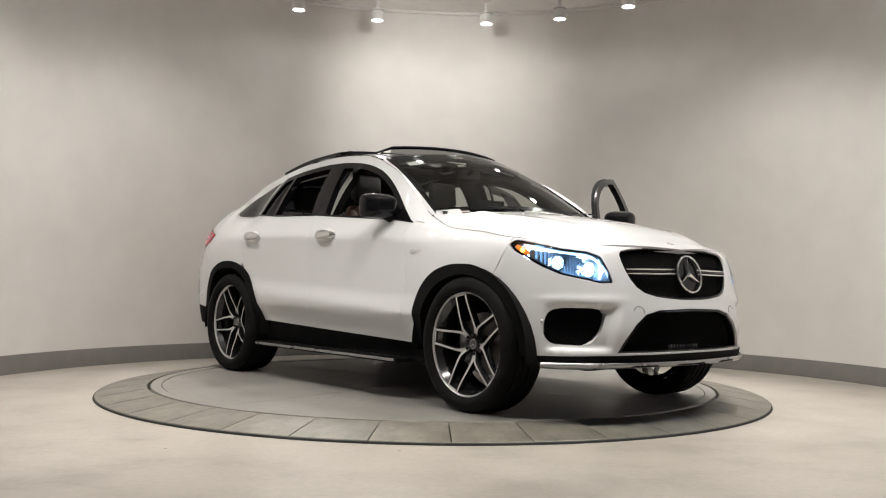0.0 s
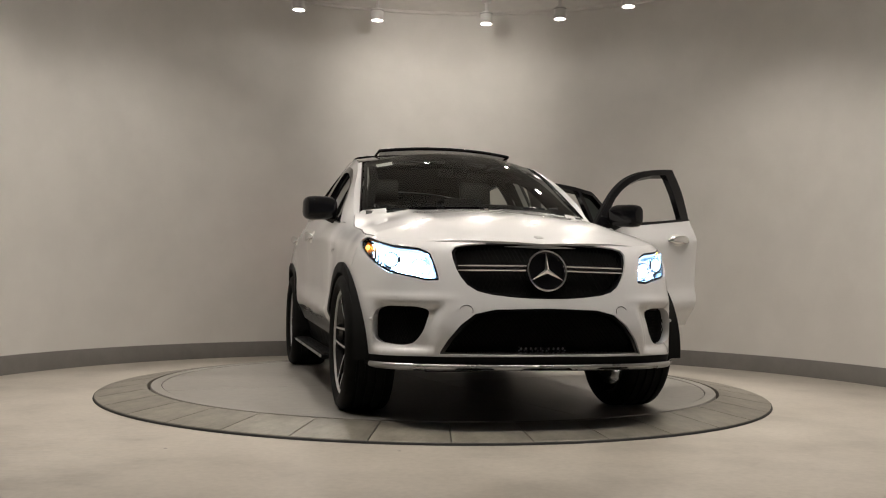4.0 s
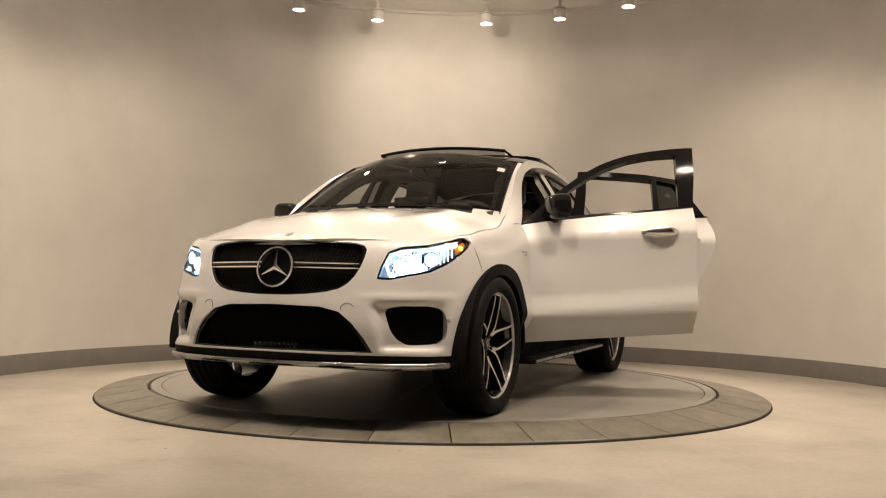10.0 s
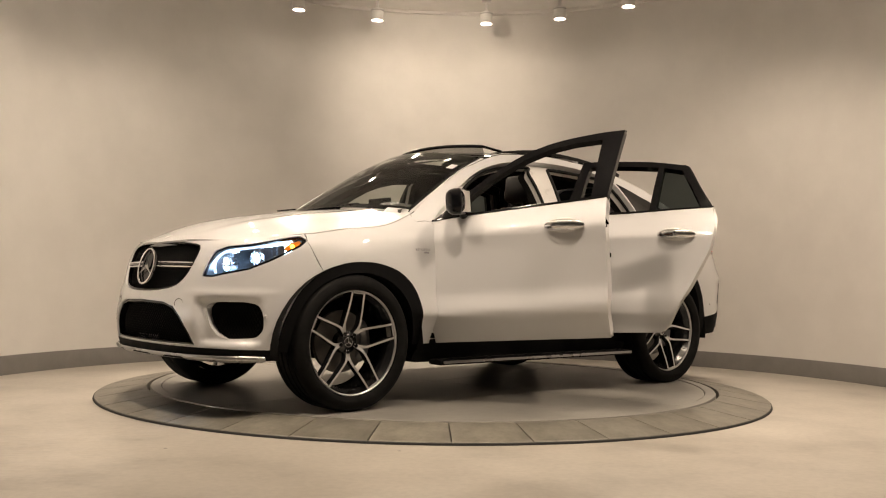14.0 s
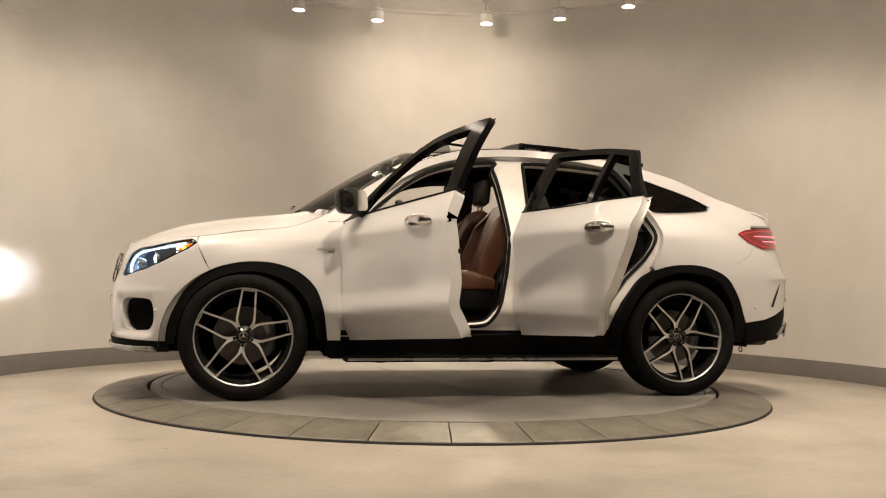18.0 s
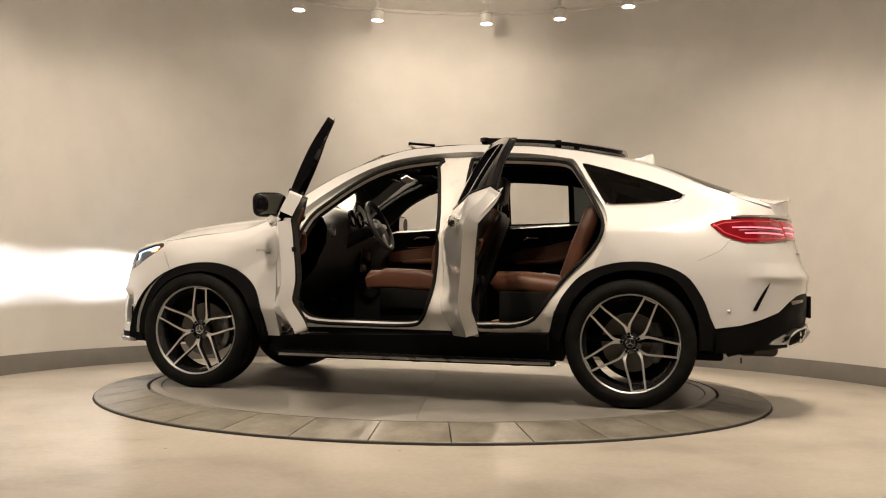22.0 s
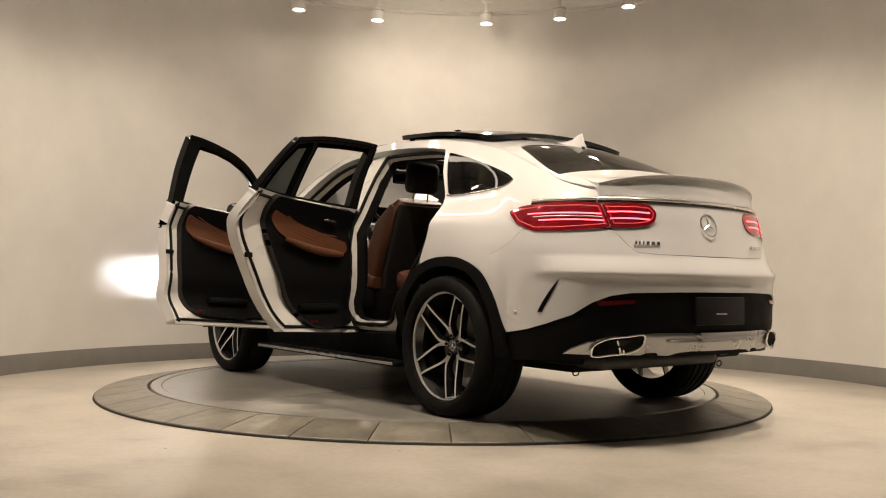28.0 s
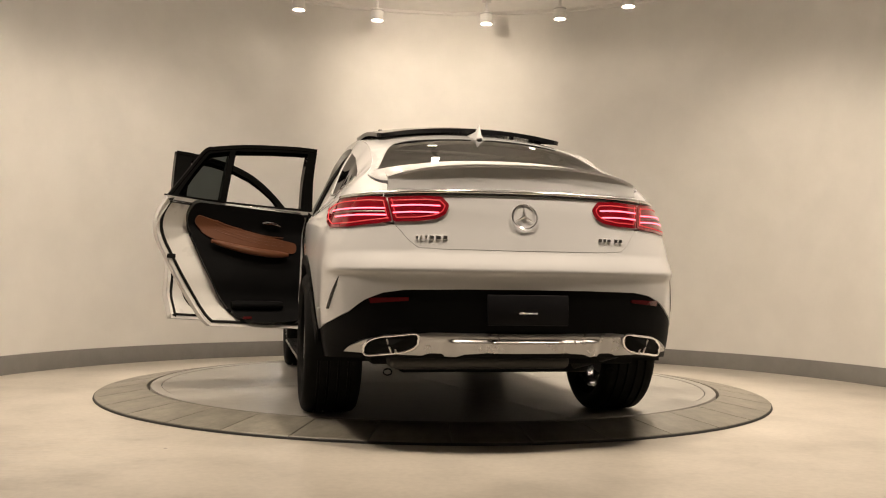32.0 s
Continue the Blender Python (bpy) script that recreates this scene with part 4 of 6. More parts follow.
    for sg in (1, -1):
        t = (lambda p: p) if sg > 0 else flip
        f = panel("side_intake", t(fog), skin(-0.045), SATIN_BLACK, CAR, "black honeycomb corner intake", depth=0, gap=-0.01)
        bm = bmesh.new()
        fp = np.array(fog)
        for k in range(-30, 31):
            for d in (1, -1):
                line = []
                for j in range(13):
                    z = .41 + .21 * j / 12
                    s = s_front(.78) + k * .02 + d * (z - .51) * 0.6
                    if inside_poly(np.array([[s, z]]), fp)[0]:
                        line.append((sg * s, z))
                if len(line) > 1:
                    tube_into(bm, [Vector(q) for q in wall_xyz(np.array(line), -0.036)], .0026, 4)
        part("mesh", bm, SATIN_BLACK, f, "black lattice")
        headlamp(t, sg)
    # black valance and bright lip
    v = [(0, .368), (.7, .364), (s_x(2.0), .360), (s_x(1.915), .358), (s_x(1.90), .300), (s_x(2.0), .300), (.7, .298), (0, .298)]
    panel("front_valance", both(v), skin(0.002), SATIN_BLACK, CAR, "black lower valance", depth=0.10, gap=0)
    lip = [(0, .326), (.4, .326), (.7, .326), (s_x(2.03), .327), (s_x(1.985), .325), (s_x(1.978), .296), (s_x(2.03), .292), (.66, .292), (.50, .294), (.47, .312), (.30, .313), (.27, .297), (.15, .297), (.12, .312), (0, .312)]
    panel("front_lip", both(lip), lambda uv: wall_xyz(uv, .012 + .016 * np.clip(1 - ((uv[:, 1] - .311) / .020) ** 2, 0, 1)), SILVER, CAR, "brushed silver skid lip with dark notches", depth=0.05, gap=0, step=.008, edge=.012)


def emblem(parent, at, normal, r, depth):
    """Bright ring with three tapering bars."""
    z = Vector(normal).normalized()
    x = Vector((0, 0, 1)).cross(z).normalized()
    m = Matrix((x, z.cross(x), z)).transposed().to_4x4()
    m.translation = at
    bm = bmesh.new()
    ringp = [Vector((r * math.cos(a), r * math.sin(a), 0)) for a in np.linspace(0, 2 * math.pi, 40, endpoint=False)]
    tube_into(bm, ringp, r * .055, 8, 1.0, True)
    for k in range(3):
        a = radians(90 + 120 * k)
        d, n = Vector((math.cos(a), math.sin(a), 0)), Vector((-math.sin(a), math.cos(a), 0))
        tip = bm.verts.new(d * r * .95)
        l, rr, top, c2 = bm.verts.new(n * r * .13 - d * r * .075), bm.verts.new(-n * r * .13 - d * r * .075), bm.verts.new(d * r * .05 + Vector((0, 0, r * .09))), bm.verts.new(-d * r * .15)
        bm.faces.new((tip, l, top))
        bm.faces.new((tip, top, rr))
        bm.faces.new((l, c2, top))
        bm.faces.new((c2, rr, top))
    bmesh.ops.recalc_face_normals(bm, faces=bm.faces)
    ob = part("emblem", bm, CHROME, parent, "chrome ring emblem", sharp=30)
    ob.matrix_local = m
    bm = bmesh.new()
    bmesh.ops.create_cone(bm, cap_ends=True, segments=32, radius1=r * .97, radius2=r * .97, depth=.004, matrix=Matrix.Translation((0, 0, -r * .16)))
    b = part("emblem_backing", bm, GLOSS_BLACK if depth else CHROME, parent)
    b.matrix_local = m @ Matrix.Diagonal((1, 1, 1, 1) if depth else (.2, .2, .2, 1))
    return ob


def headlamp(t, sg):
    hl = rounded(HEADLAMP, .012)
    lamp = panel("headlamp", t(hl), skin(-0.19), LAMP_CAVITY, CAR, "lit headlamp with blue-white projectors and an amber corner", depth=0, gap=-0.008)
    panel("lens", t(hl), skin(-0.003), LENS_CLEAR, lamp, "clear polycarbonate lens", depth=0)
    panel("bezel", t(hl), skin(-0.008), GLOSS_BLACK, lamp, "black lamp rim", holes=[t([(a, b) for a, b in shrink(hl, .010)])], depth=0.012, gap=0)
    panel("reflector_bowl", t(hl), skin(-0.014), LAMP_CAVITY, lamp, "silvery reflector bowl", holes=[t([(a, b) for a, b in shrink(hl, .009)])], depth=0.175, gap=0)
    # daylight strip: along the top and down the inner side
    line = [(s_front(.640), .775), (s_front(.625), .83), (s_front(.655), .878), (s_front(.72), .902), (s_x(2.02), .922), (s_x(1.92), .946), (s_x(1.83), .966)]
    strip("daylight_strip", t(curve(line, 5)), skin(-0.03), .008, DRL_GLOW, lamp, "glowing daylight guide", n=6)
    # added glowing core behind upright silver louvre blades, which let its light out forwards only
    core = [(a, b) for a, b in shrink(hl, .014) if a < s_x(1.93)]
    panel("lamp_core", t(core), lambda uv: wall_xyz(uv) - [.125, 0, 0], CORE_GLOW, lamp, "blue-white glowing core", depth=0, gap=0, step=.03)
    cp = np.array(core)
    for k in range(19):
        y = .590 + .0145 * k
        zs = [z for z in np.linspace(.74, .98, 49) if inside_poly(np.array([[s_front(y), z]]), cp)[0]]
        if len(zs) < 4:
            continue
        bm = bmesh.new()
        ends = [wall_xyz(np.array([[s_front(y), z]]))[0] for z in (zs[0], zs[-1])]
        block(bm, -.120, -.078, -.0006, .0006, 0, ends[1][2] - ends[0][2], 0, 1, Matrix.Translation((min(ends[0][0], ends[1][0]), sg * y, ends[0][2])))
        part("reflector_blade", bm, LAMP_CAVITY, lamp, smooth=False)
    for s, z, r, lit in ((s_front(.70), .825, .034, True), (s_x(2.025), .860, .032, False)):
        c = Vector(wall_xyz(np.array([[sg * s, z]]), -0.055)[0])
        n = Vector((1, sg * .16, -.06)).normalized() if lit else Vector((0.95, sg * .30, -.02)).normalized()
        m = Matrix.Translation(c) @ n.to_track_quat("Z", "Y").to_matrix().to_4x4()
        bm = bmesh.new()
        lathe(bm, [(r + .010, -.03), (r + .010, .016), (r + .004, .018), (r, .008)], 24)
        bmesh.ops.transform(bm, matrix=m, verts=bm.verts)
        part("projector_ring", bm, CHROME, lamp, "bright projector rim")
        bm = bmesh.new()
        if lit:
            # upper and lower halves of the glowing bowl leave a slot for the beam
            for k in (1, -1):
                a0 = math.asin(.0115 / r)
                rim = [(r * math.cos(a), k * r * math.sin(a)) for a in np.linspace(a0, math.pi - a0, 13)]
                lo = [bm.verts.new((x, y, .006)) for x, y in rim]
                hi = [bm.verts.new((x * .55, k * .0115 + (y - k * .0115) * .55, .016)) for x, y in rim]
                for i in range(13):
                    bm.faces.new((lo[i], lo[(i + 1) % 13], hi[(i + 1) % 13], hi[i]))
                bm.faces.new(hi)
            bmesh.ops.recalc_face_normals(bm, faces=bm.faces)
            bmesh.ops.transform(bm, matrix=m @ Matrix.Rotation(0, 4, "Z"), verts=bm.verts)
        else:
            lathe(bm, [(r, .006), (r * .75, .014), (r * .4, .020), (0, .022)], 24)
            bmesh.ops.transform(bm, matrix=m, verts=bm.verts)
        part("projector", bm, HL_GLOW, lamp, "glowing blue-white projector lens")
        if lit:
            bm = bmesh.new()
            w, h, d = .052, .0031, .031
            q = [(-w, -h), (w, -h), (w, h), (-w, h)]
            f0, f1 = [bm.verts.new((x, y, 0.0)) for x, y in q], [bm.verts.new((x, y, -d)) for x, y in q]
            for k in range(4):
                bm.faces.new((f0[k], f0[(k + 1) % 4], f1[(k + 1) % 4], f1[k]))
            bm.faces.new(f1)
            bmesh.ops.transform(bm, matrix=m, verts=bm.verts)
            part("beam_shield", bm, DARK, lamp, "black beam shield")
            bm = bmesh.new()
            bm.faces.new([bm.verts.new((x * .95, y * .9, -d + .002)) for x, y in q])
            bmesh.ops.transform(bm, matrix=m, verts=bm.verts)
            part("burner", bm, BURNER, lamp, "white-hot lamp burner", smooth=False)
    am = [(s_x(1.90), .905), (s_x(1.84), .945), (s_x(1.785), .962), (s_x(1.775), .945), (s_x(1.84), .905)]
    a = panel("turn_signal", t(rounded(am, .01)), skin(-0.03), AMBER, lamp, "amber corner reflector", depth=0.02, gap=0, step=.012)
    bm = bmesh.new()
    bmesh.ops.create_uvsphere(bm, u_segments=12, v_segments=8, radius=.013, matrix=Matrix.Translation(wall_xyz(np.array([[sg * s_x(1.835), .928]]), -0.022)[0]))
    part("signal_bulb", bm, AMBER_GLOW, a, "glowing amber bulb")


def hood_and_glass():
    half = [(top_edge(s).x - .003, top_edge(s).y - .003) for s in np.linspace(s_x(.975), 0.03, 64)]
    half = [(x, max(y, 0)) for x, y in half]
    rear = [(x, y) for x, y in curve([(1.113, 0), (1.094, .3), (1.022, .6), (.944, .785)], 6)]
    out = rear + half + [(2.2395, 0)]
    out = out + [(x, -y) for x, y in reversed(out[1:-1])]
    hood = panel("hood", out, hood_xyz, PAINT, CAR, "white hood with two soft creases", face=upward, depth=0.03, step=0.035)
    bm = bmesh.new()
    rod(bm, (2.165, 0, .984), (2.165, 0, .993), .024, 20)
    bmesh.ops.rotate(bm, cent=(2.165, 0, .989), matrix=Matrix.Rotation(radians(22), 3, "Y"), verts=bm.verts)
    part("hood_badge", bm, SILVER, hood, "small round bright badge")
    for sg in (1, -1):
        for k in range(3):
            bm = bmesh.new()
            y = sg * (.30 + k * .085)
            block(bm, 1.13, 1.15, y - .03, y + .03, 1.226, 1.236, 0.003, 1)
            part("washer_vent", bm, GLOSS_BLACK, hood)
    # cowl between hood and windscreen
    cw = [(x, y) for x, y in curve([(1.110, 0), (1.091, .3), (1.019, .6), (.940, .775)], 6)] + [(x, y) for x, y in reversed(curve([(1.05, 0), (1.03, .3), (.975, .6), (.90, .755)], 6))]
    cw = cw + [(x, -y) for x, y in reversed(cw[1:-1])]
    cow = panel("cowl", cw, lambda uv: hood_xyz(uv) - [0, 0, .02], SATIN_BLACK, CAR, "black cowl grille", face=upward, depth=0.04)
    # painted corner between hood and windscreen
    for sg in (1, -1):
        bm = bmesh.new()
        prev = None
        for k in range(11):
            q = .80 + .21 * k / 10
            y = min(q * .765, .785)
            x = float(np.interp(y, [.3, .6, .785], [1.094, 1.022, .944]))
            lo = hood_xyz(np.array([[x + .004, y]]))[0]
            hi = screen_xyz(np.array([[.015, min(q, 1.0)]]), .004)[0]
            md = (lo + hi) / 2 + [.001, 0, .002]
            cur = [bm.verts.new((p[0], sg * p[1], p[2])) for p in (lo + [0, 0, -.001], md, hi)]
            if prev:
                for i in range(2):
                    f = [prev[i], cur[i], cur[i + 1], prev[i + 1]]
                    bm.faces.new(f)
            prev = cur
        bmesh.ops.recalc_face_normals(bm, faces=bm.faces)
        for f in bm.faces:
            f.normal_update()
            if f.normal.z < 0:
                f.normal_flip()
        part("cowl_corner", bm, PAINT, hood, "white pillar foot")
    # windscreen
    ws = [(0, -1), (0, 1), (1, 1), (1, -1)]
    scr = panel("windscreen", ws, lambda uv: screen_xyz(uv), CLEAR, CAR, "clear laminated windscreen", face=lambda p: np.tile([.7, 0, .7], (len(p), 1)), depth=0, step=.06, gap=0)
    scr.visible_shadow = False
    panel("screen_border", ws, lambda uv: screen_xyz(uv, -.004), GLOSS_BLACK, scr, "black ceramic border", holes=[[(.06, -.955), (.06, .955), (.90, .95), (.90, -.95)]], face=lambda p: np.tile([.7, 0, .7], (len(p), 1)), depth=0, step=.04, gap=0)
    for sg in (1, -1):
        line = [Vector(q) for q in screen_xyz(np.array([(h, sg * 1.0) for h in np.linspace(0, 1, 20)]), .003)]
        tube("screen_gasket", [p + Vector((0, sg * .002, .002)) for p in line], .007, GLOSS_BLACK, scr, n=6)
        bm = bmesh.new()
        prev = None
        inner = [Vector((.962, sg * .782, 1.160)), Vector((.945, sg * .776, 1.172))] + [p + Vector((0, sg * .006, .001)) for p in line]
        for p in inner:
            e = top_edge(s_x(p.x))
            cur = (bm.verts.new(p), bm.verts.new((p + Vector((e.x, sg * e.y, e.z))) / 2 + Vector((0, 0, .004))), bm.verts.new((e.x, sg * (e.y + .002), e.z + .001)))
            if prev:
                for k in range(2):
                    bm.faces.new((prev[k], cur[k], cur[k + 1], prev[k + 1]) if sg < 0 else (prev[k + 1], cur[k + 1], cur[k], prev[k]))
            prev = cur
        part("pillar_flange", bm, PAINT, CAR, "white windscreen pillar")
    panel("sticker", [(.80, -.86), (.80, -.70), (.88, -.70), (.88, -.86)], lambda uv: screen_xyz(uv, -.006), STICKER_AND_GLARE, scr, "white paper sticker", face=lambda p: np.tile([.7, 0, .7], (len(p), 1)), depth=0, gap=0)
    panel("sticker", [(.70, .86), (.70, .93), (.78, .93), (.78, .86)], lambda uv: screen_xyz(uv, .002), STICKER_AND_GLARE, scr, "white paper sticker", face=lambda p: np.tile([.7, 0, .7], (len(p), 1)), depth=0, gap=0)
    # roof: black glass front part, painted rear part
    def roof_out(x0, x1, w):
        xs = np.linspace(x0, x1, 24)
        ys = hermite(_rx, _rw, xs) - w
        return [(x, y) for x, y in zip(xs, ys)] + [(x, -y) for x, y in zip(xs[::-1], ys[::-1])]
    def header(x0, x1, w):
        arc = [(x0 + .13 * (1 - (y / .64) ** 2), y) for y in np.linspace(-.64, .64, 14)]
        xs = np.linspace(x0, x1, 20)[1:]
        ys = hermite(_rx, _rw, xs) - w
        return arc + [(x, y) for x, y in zip(xs, ys)] + [(x, -y) for x, y in zip(xs[::-1], ys[::-1])]
    roof = panel("roof", header(.235, -.72, .004), roof_xyz, GLOSS_BLACK, CAR, "black glass panorama roof, opened", face=upward, depth=0.03, step=.05,
                 holes=[[(.16, -.47), (.16, .47), (-.50, .47), (-.50, -.47)]])
    panel("rear_roof", roof_out(-.725, -1.50, .004), roof_xyz, PAINT, CAR, "white painted rear roof", face=upward, depth=0.03, step=.05)
    panel("headliner", header(.20, -1.45, .03), lambda uv: roof_xyz(uv, -.05), HEADLINER, CAR, "black cloth headliner", face=upward, depth=0, step=.08, back=True,
          holes=[[(.10, -.46), (.10, .46), (-.48, .46), (-.48, -.46)]])
    # slid-back glass panel and raised wind deflector
    sl = panel("sliding_roof_glass", rounded([(-.42, -.60), (-.42, .60), (-1.38, .57), (-1.38, -.57)], .08, 6), lambda uv: roof_xyz(uv, .045), GLOSS_BLACK, CAR, "black glass roof panel slid back", face=upward, depth=0.025, step=.06)
    for sg in (1, -1):
        for x in (-.45, -.95):
            bm = bmesh.new()
            z = float(roof_xyz(np.array([[x, .5]]))[0, 2])
            block(bm, x - .02, x + .02, sg * .5 - .012, sg * .5 + .012, z - .005, z + .05, .003)
            part("slide_arm", bm, SATIN_BLACK, sl)
    arc = [(y, .175 - .09 * (y / .5) ** 2) for y in np.linspace(-.5, .5, 22)]
    de = tube("wind_deflector", [Vector((x, y, roof_xyz(np.array([[x, y]]))[0, 2] + .046)) for y, x in arc], .012, GLOSS_BLACK, CAR, "black raised wind deflector with net", n=8)
    bm = bmesh.new()
    prev = None
    for y, x in arc:
        z = roof_xyz(np.array([[x, y]]))[0, 2]
        cur = (bm.verts.new((x - .02, y, z - .005)), bm.verts.new((x, y, z + .042)))
        if prev:
            bm.faces.new((prev[0], cur[0], cur[1], prev[1]))
        prev = cur
    part("deflector_net", bm, glass("black_net", (.35, .35, .35), .4), de, "grey see-through net")
    for sg in (1, -1):
        x0, y0 = .085, sg * .5
        tube("deflector_arm", [Vector((x0, y0, roof_xyz(np.array([[x0, y0]]))[0, 2] + .046)), Vector((x0 - .18, y0, roof_xyz(np.array([[x0 - .18, y0]]))[0, 2] + .01))], .010, GLOSS_BLACK, de, n=6)
    # rear window, tail deck, aerial
    xs = np.linspace(-1.55, -2.04, 16)
    ys = hermite([0, .15, 1], [.50, .535, .665], np.linspace(0, 1, 16))
    rw = [(-1.545, 0), (-1.535, .2), (-1.515, .36), (-1.52, .43)] + [(x, y) for x, y in zip(xs, ys)] + [(-2.09, .45), (-2.105, .2), (-2.11, 0)]
    rw = rw + [(x, -y) for x, y in reversed(rw[1:-1])]
    tail = [(x, y) for x, y in roof_out(-1.505, -1.60, .004) if y > 0] + [(float(x), float(y)) for x, y in zip(TAIL_X[1:], TAIL_Y[1:] - .003) if y > .45] + [(-2.395, 0.0)]
    tail = tail + [(x, -y) for x, y in reversed(tail[:-1])]
    gate = panel("tailgate_top", tail, deck_xyz, PAINT, CAR, "white tailgate frame round the rear window", face=upward, depth=0.03, step=.04, gap=.0008, holes=[rw])
    g = panel("rear_window", rw, lambda uv: deck_xyz(uv, -.003), TINT2, gate, "grey tinted heated rear window", face=upward, depth=0, step=.05)
    g.visible_shadow = False
    panel("window_border", rw, lambda uv: deck_xyz(uv, -.007), GLOSS_BLACK, gate, "black ceramic border", face=upward, depth=0, step=.04, gap=0, holes=[[(-1.80 + (x + 1.80) * .86, y * .93) for x, y in rw]])
    bm = bmesh.new()
    rings = []
    for x, h in ((-1.36, .004), (-1.42, .020), (-1.47, .036), (-1.515, .07), (-1.555, .088), (-1.565, .06), (-1.57, .01)):
        zc = float(roof_xyz(np.array([[x, 0.0]]))[0, 2])
        w = .038 if h < .05 else .016
        rings.append([bm.verts.new((x, y, zc + z)) for y, z in ((-w, -.01), (-w * .6, h * .6), (0, h), (w * .6, h * .6), (w, -.01))])
    for a, b in zip(rings, rings[1:]):
        for k in range(4):
            bm.faces.new((a[k], a[k + 1], b[k + 1], b[k]))
    bmesh.ops.recalc_face_normals(bm, faces=bm.faces)
    part("aerial_fin", bm, PAINT, CAR, "white shark-fin aerial", sharp=60)


def rear_end():
    # tailgate
    gate = panel("tailgate", over([(S_END, 1.232), (s_rear(.4), 1.234)] + HATCH), tail_lift(), PAINT, CAR, "white tailgate", depth=0.03, step=.03)
    emblem(gate, (-2.494, 0, 1.068), (-1, 0, .30), .062, 0)
    # white bumper
    half = [(S_END, .898)] + [(a, b) for a, b in reversed(HATCH[2:-1])] + [(s_rear(.70), 1.028), (s_rear(.80), 1.028)] + sx(list(reversed(TAIL_SEAM))) + sx(curve(ARCH_R[6:], 4)[4:]) + BUMPER_LOW[1:]
    def ledge(uv):
        # a soft step across the bumper over the black skirt
        away = np.clip((np.minimum(uv[:, 0], 2 * S_END - uv[:, 0]) - s_x(-2.12)) / .12, 0, 1)
        z = uv[:, 1]
        up = np.clip((.895 - z) / .085, 0, 1)
        down = np.clip((z - .765) / .045, 0, 1)
        return tail_lift()(uv) + (tail_lift(.014)(uv) - tail_lift()(uv)) * (away * up * down * down * (3 - 2 * down))[:, None]
    bumper = panel("rear_bumper", over(half), ledge, PAINT, CAR, "white moulded rear bumper", depth=0.03, step=.022)
    # black lower part
    low = [(s_x(-1.945), .35), (s_x(-2.1), .362), (s_rear(.80), .375), (s_rear(.5), .385), (S_END, .385)]
    part_b = panel("rear_skirt", over([BUMPER_LOW[-1]] + list(reversed(BUMPER_LOW[:-1])) + low), tail_lift(-0.006), SATIN_BLACK, CAR, "black plastic rear skirt", depth=0.06, gap=0)
    # plate recess with blank plate
    bm = bmesh.new()
    block(bm, -2.580, -2.562, -.20, .20, .545, .69, .006)
    pl = part("plate_holder", bm, NAVY, part_b, "dark blank number plate holder")
    bm = bmesh.new()
    block(bm, -2.583, -2.579, -.045, .045, .598, .606, .001, 1)
    part("plate_bar", bm, SILVER, pl, "small bright bar")
    for sg in (1, -1):
        m = (lambda q: q) if sg > 0 else (lambda q: [(2 * S_END - a, b) for a, b in reversed(q)])
        # rear lamps: an outer one on the wing, an inner one on the tailgate
        outer = [(s_x(-1.925), 1.118), (s_x(-2.0), 1.146), (s_x(-2.15), 1.160), (s_rear(.80), 1.163), (s_rear(.702), 1.158), (s_rear(.682), 1.10), (s_rear(.660), 1.036), (s_rear(.72), 1.026), (s_x(-2.27), 1.012), (s_x(-2.12), 1.010), (s_x(-2.0), 1.050)]
        inner = [(s_rear(.697), 1.157), (s_rear(.50), 1.163), (s_rear(.415), 1.158), (s_rear(.378), 1.118), (s_rear(.395), 1.072), (s_rear(.44), 1.048), (s_rear(.53), 1.036), (s_rear(.655), 1.033), (s_rear(.677), 1.10)]
        for nm, out, par in (("outer", outer, CAR), ("inner", inner, gate)):
            lamp = panel("rear_lamp", m(rounded(out, .015)), tail_lift(.007), RED_LENS, par, "lit red rear lamp with glowing bars", depth=0.015, step=.02)
            ring = shrink(even(rounded(out, .02), .02), .020)
            strip("light_bar", m([tuple(q) for q in ring]), tail_lift(.006), .0034, RED_DIM, lamp, "dim red outline", n=6, closed=True)
            rows = ((s_x(-2.06), s_rear(.70), 1.100, RED_GLOW), (s_x(-2.10), s_rear(.70), 1.084, CALIPER), (s_x(-2.14), s_rear(.69), 1.066, RED_GLOW)) if nm == "outer" else ((s_rear(.67), s_rear(.425), 1.112, RED_GLOW), (s_rear(.66), s_rear(.43), 1.078, RED_GLOW))
            for a0, a1, z, mat in rows:
                line = [(a0 + (a1 - a0) * q, z + .004 * math.sin(q * 3)) for q in np.linspace(0, 1, 14)]
                strip("light_bar" if mat is RED_GLOW else "divider", m(line), tail_lift(.006), .0042, mat, lamp, "glowing red bar" if mat is RED_GLOW else "dull bright divider", n=6)
        # reflector, vent slot, tail pipe
        panel("reflector", m([(s_rear(.74), .665), (s_rear(.56), .672), (s_rear(.56), .656), (s_rear(.73), .640)]), tail_lift(.003), RED_DARK, part_b, "dark red reflector", depth=.01, gap=0)
        slot = [(s_x(-2.165), .605), (s_x(-2.190), .655), (s_x(-2.225), .715), (s_x(-2.265), .770), (s_x(-2.242), .715), (s_x(-2.212), .655), (s_x(-2.188), .605)]
        panel("vent_slot", m(slot), tail_lift(.003), GLOSS_BLACK, bumper, "black air slot", depth=.01, gap=0, step=.01)
        bm = bmesh.new()
        c = wall_xyz(np.array([[sg * s_x(-2.03), .60]]), 0.001)[0]
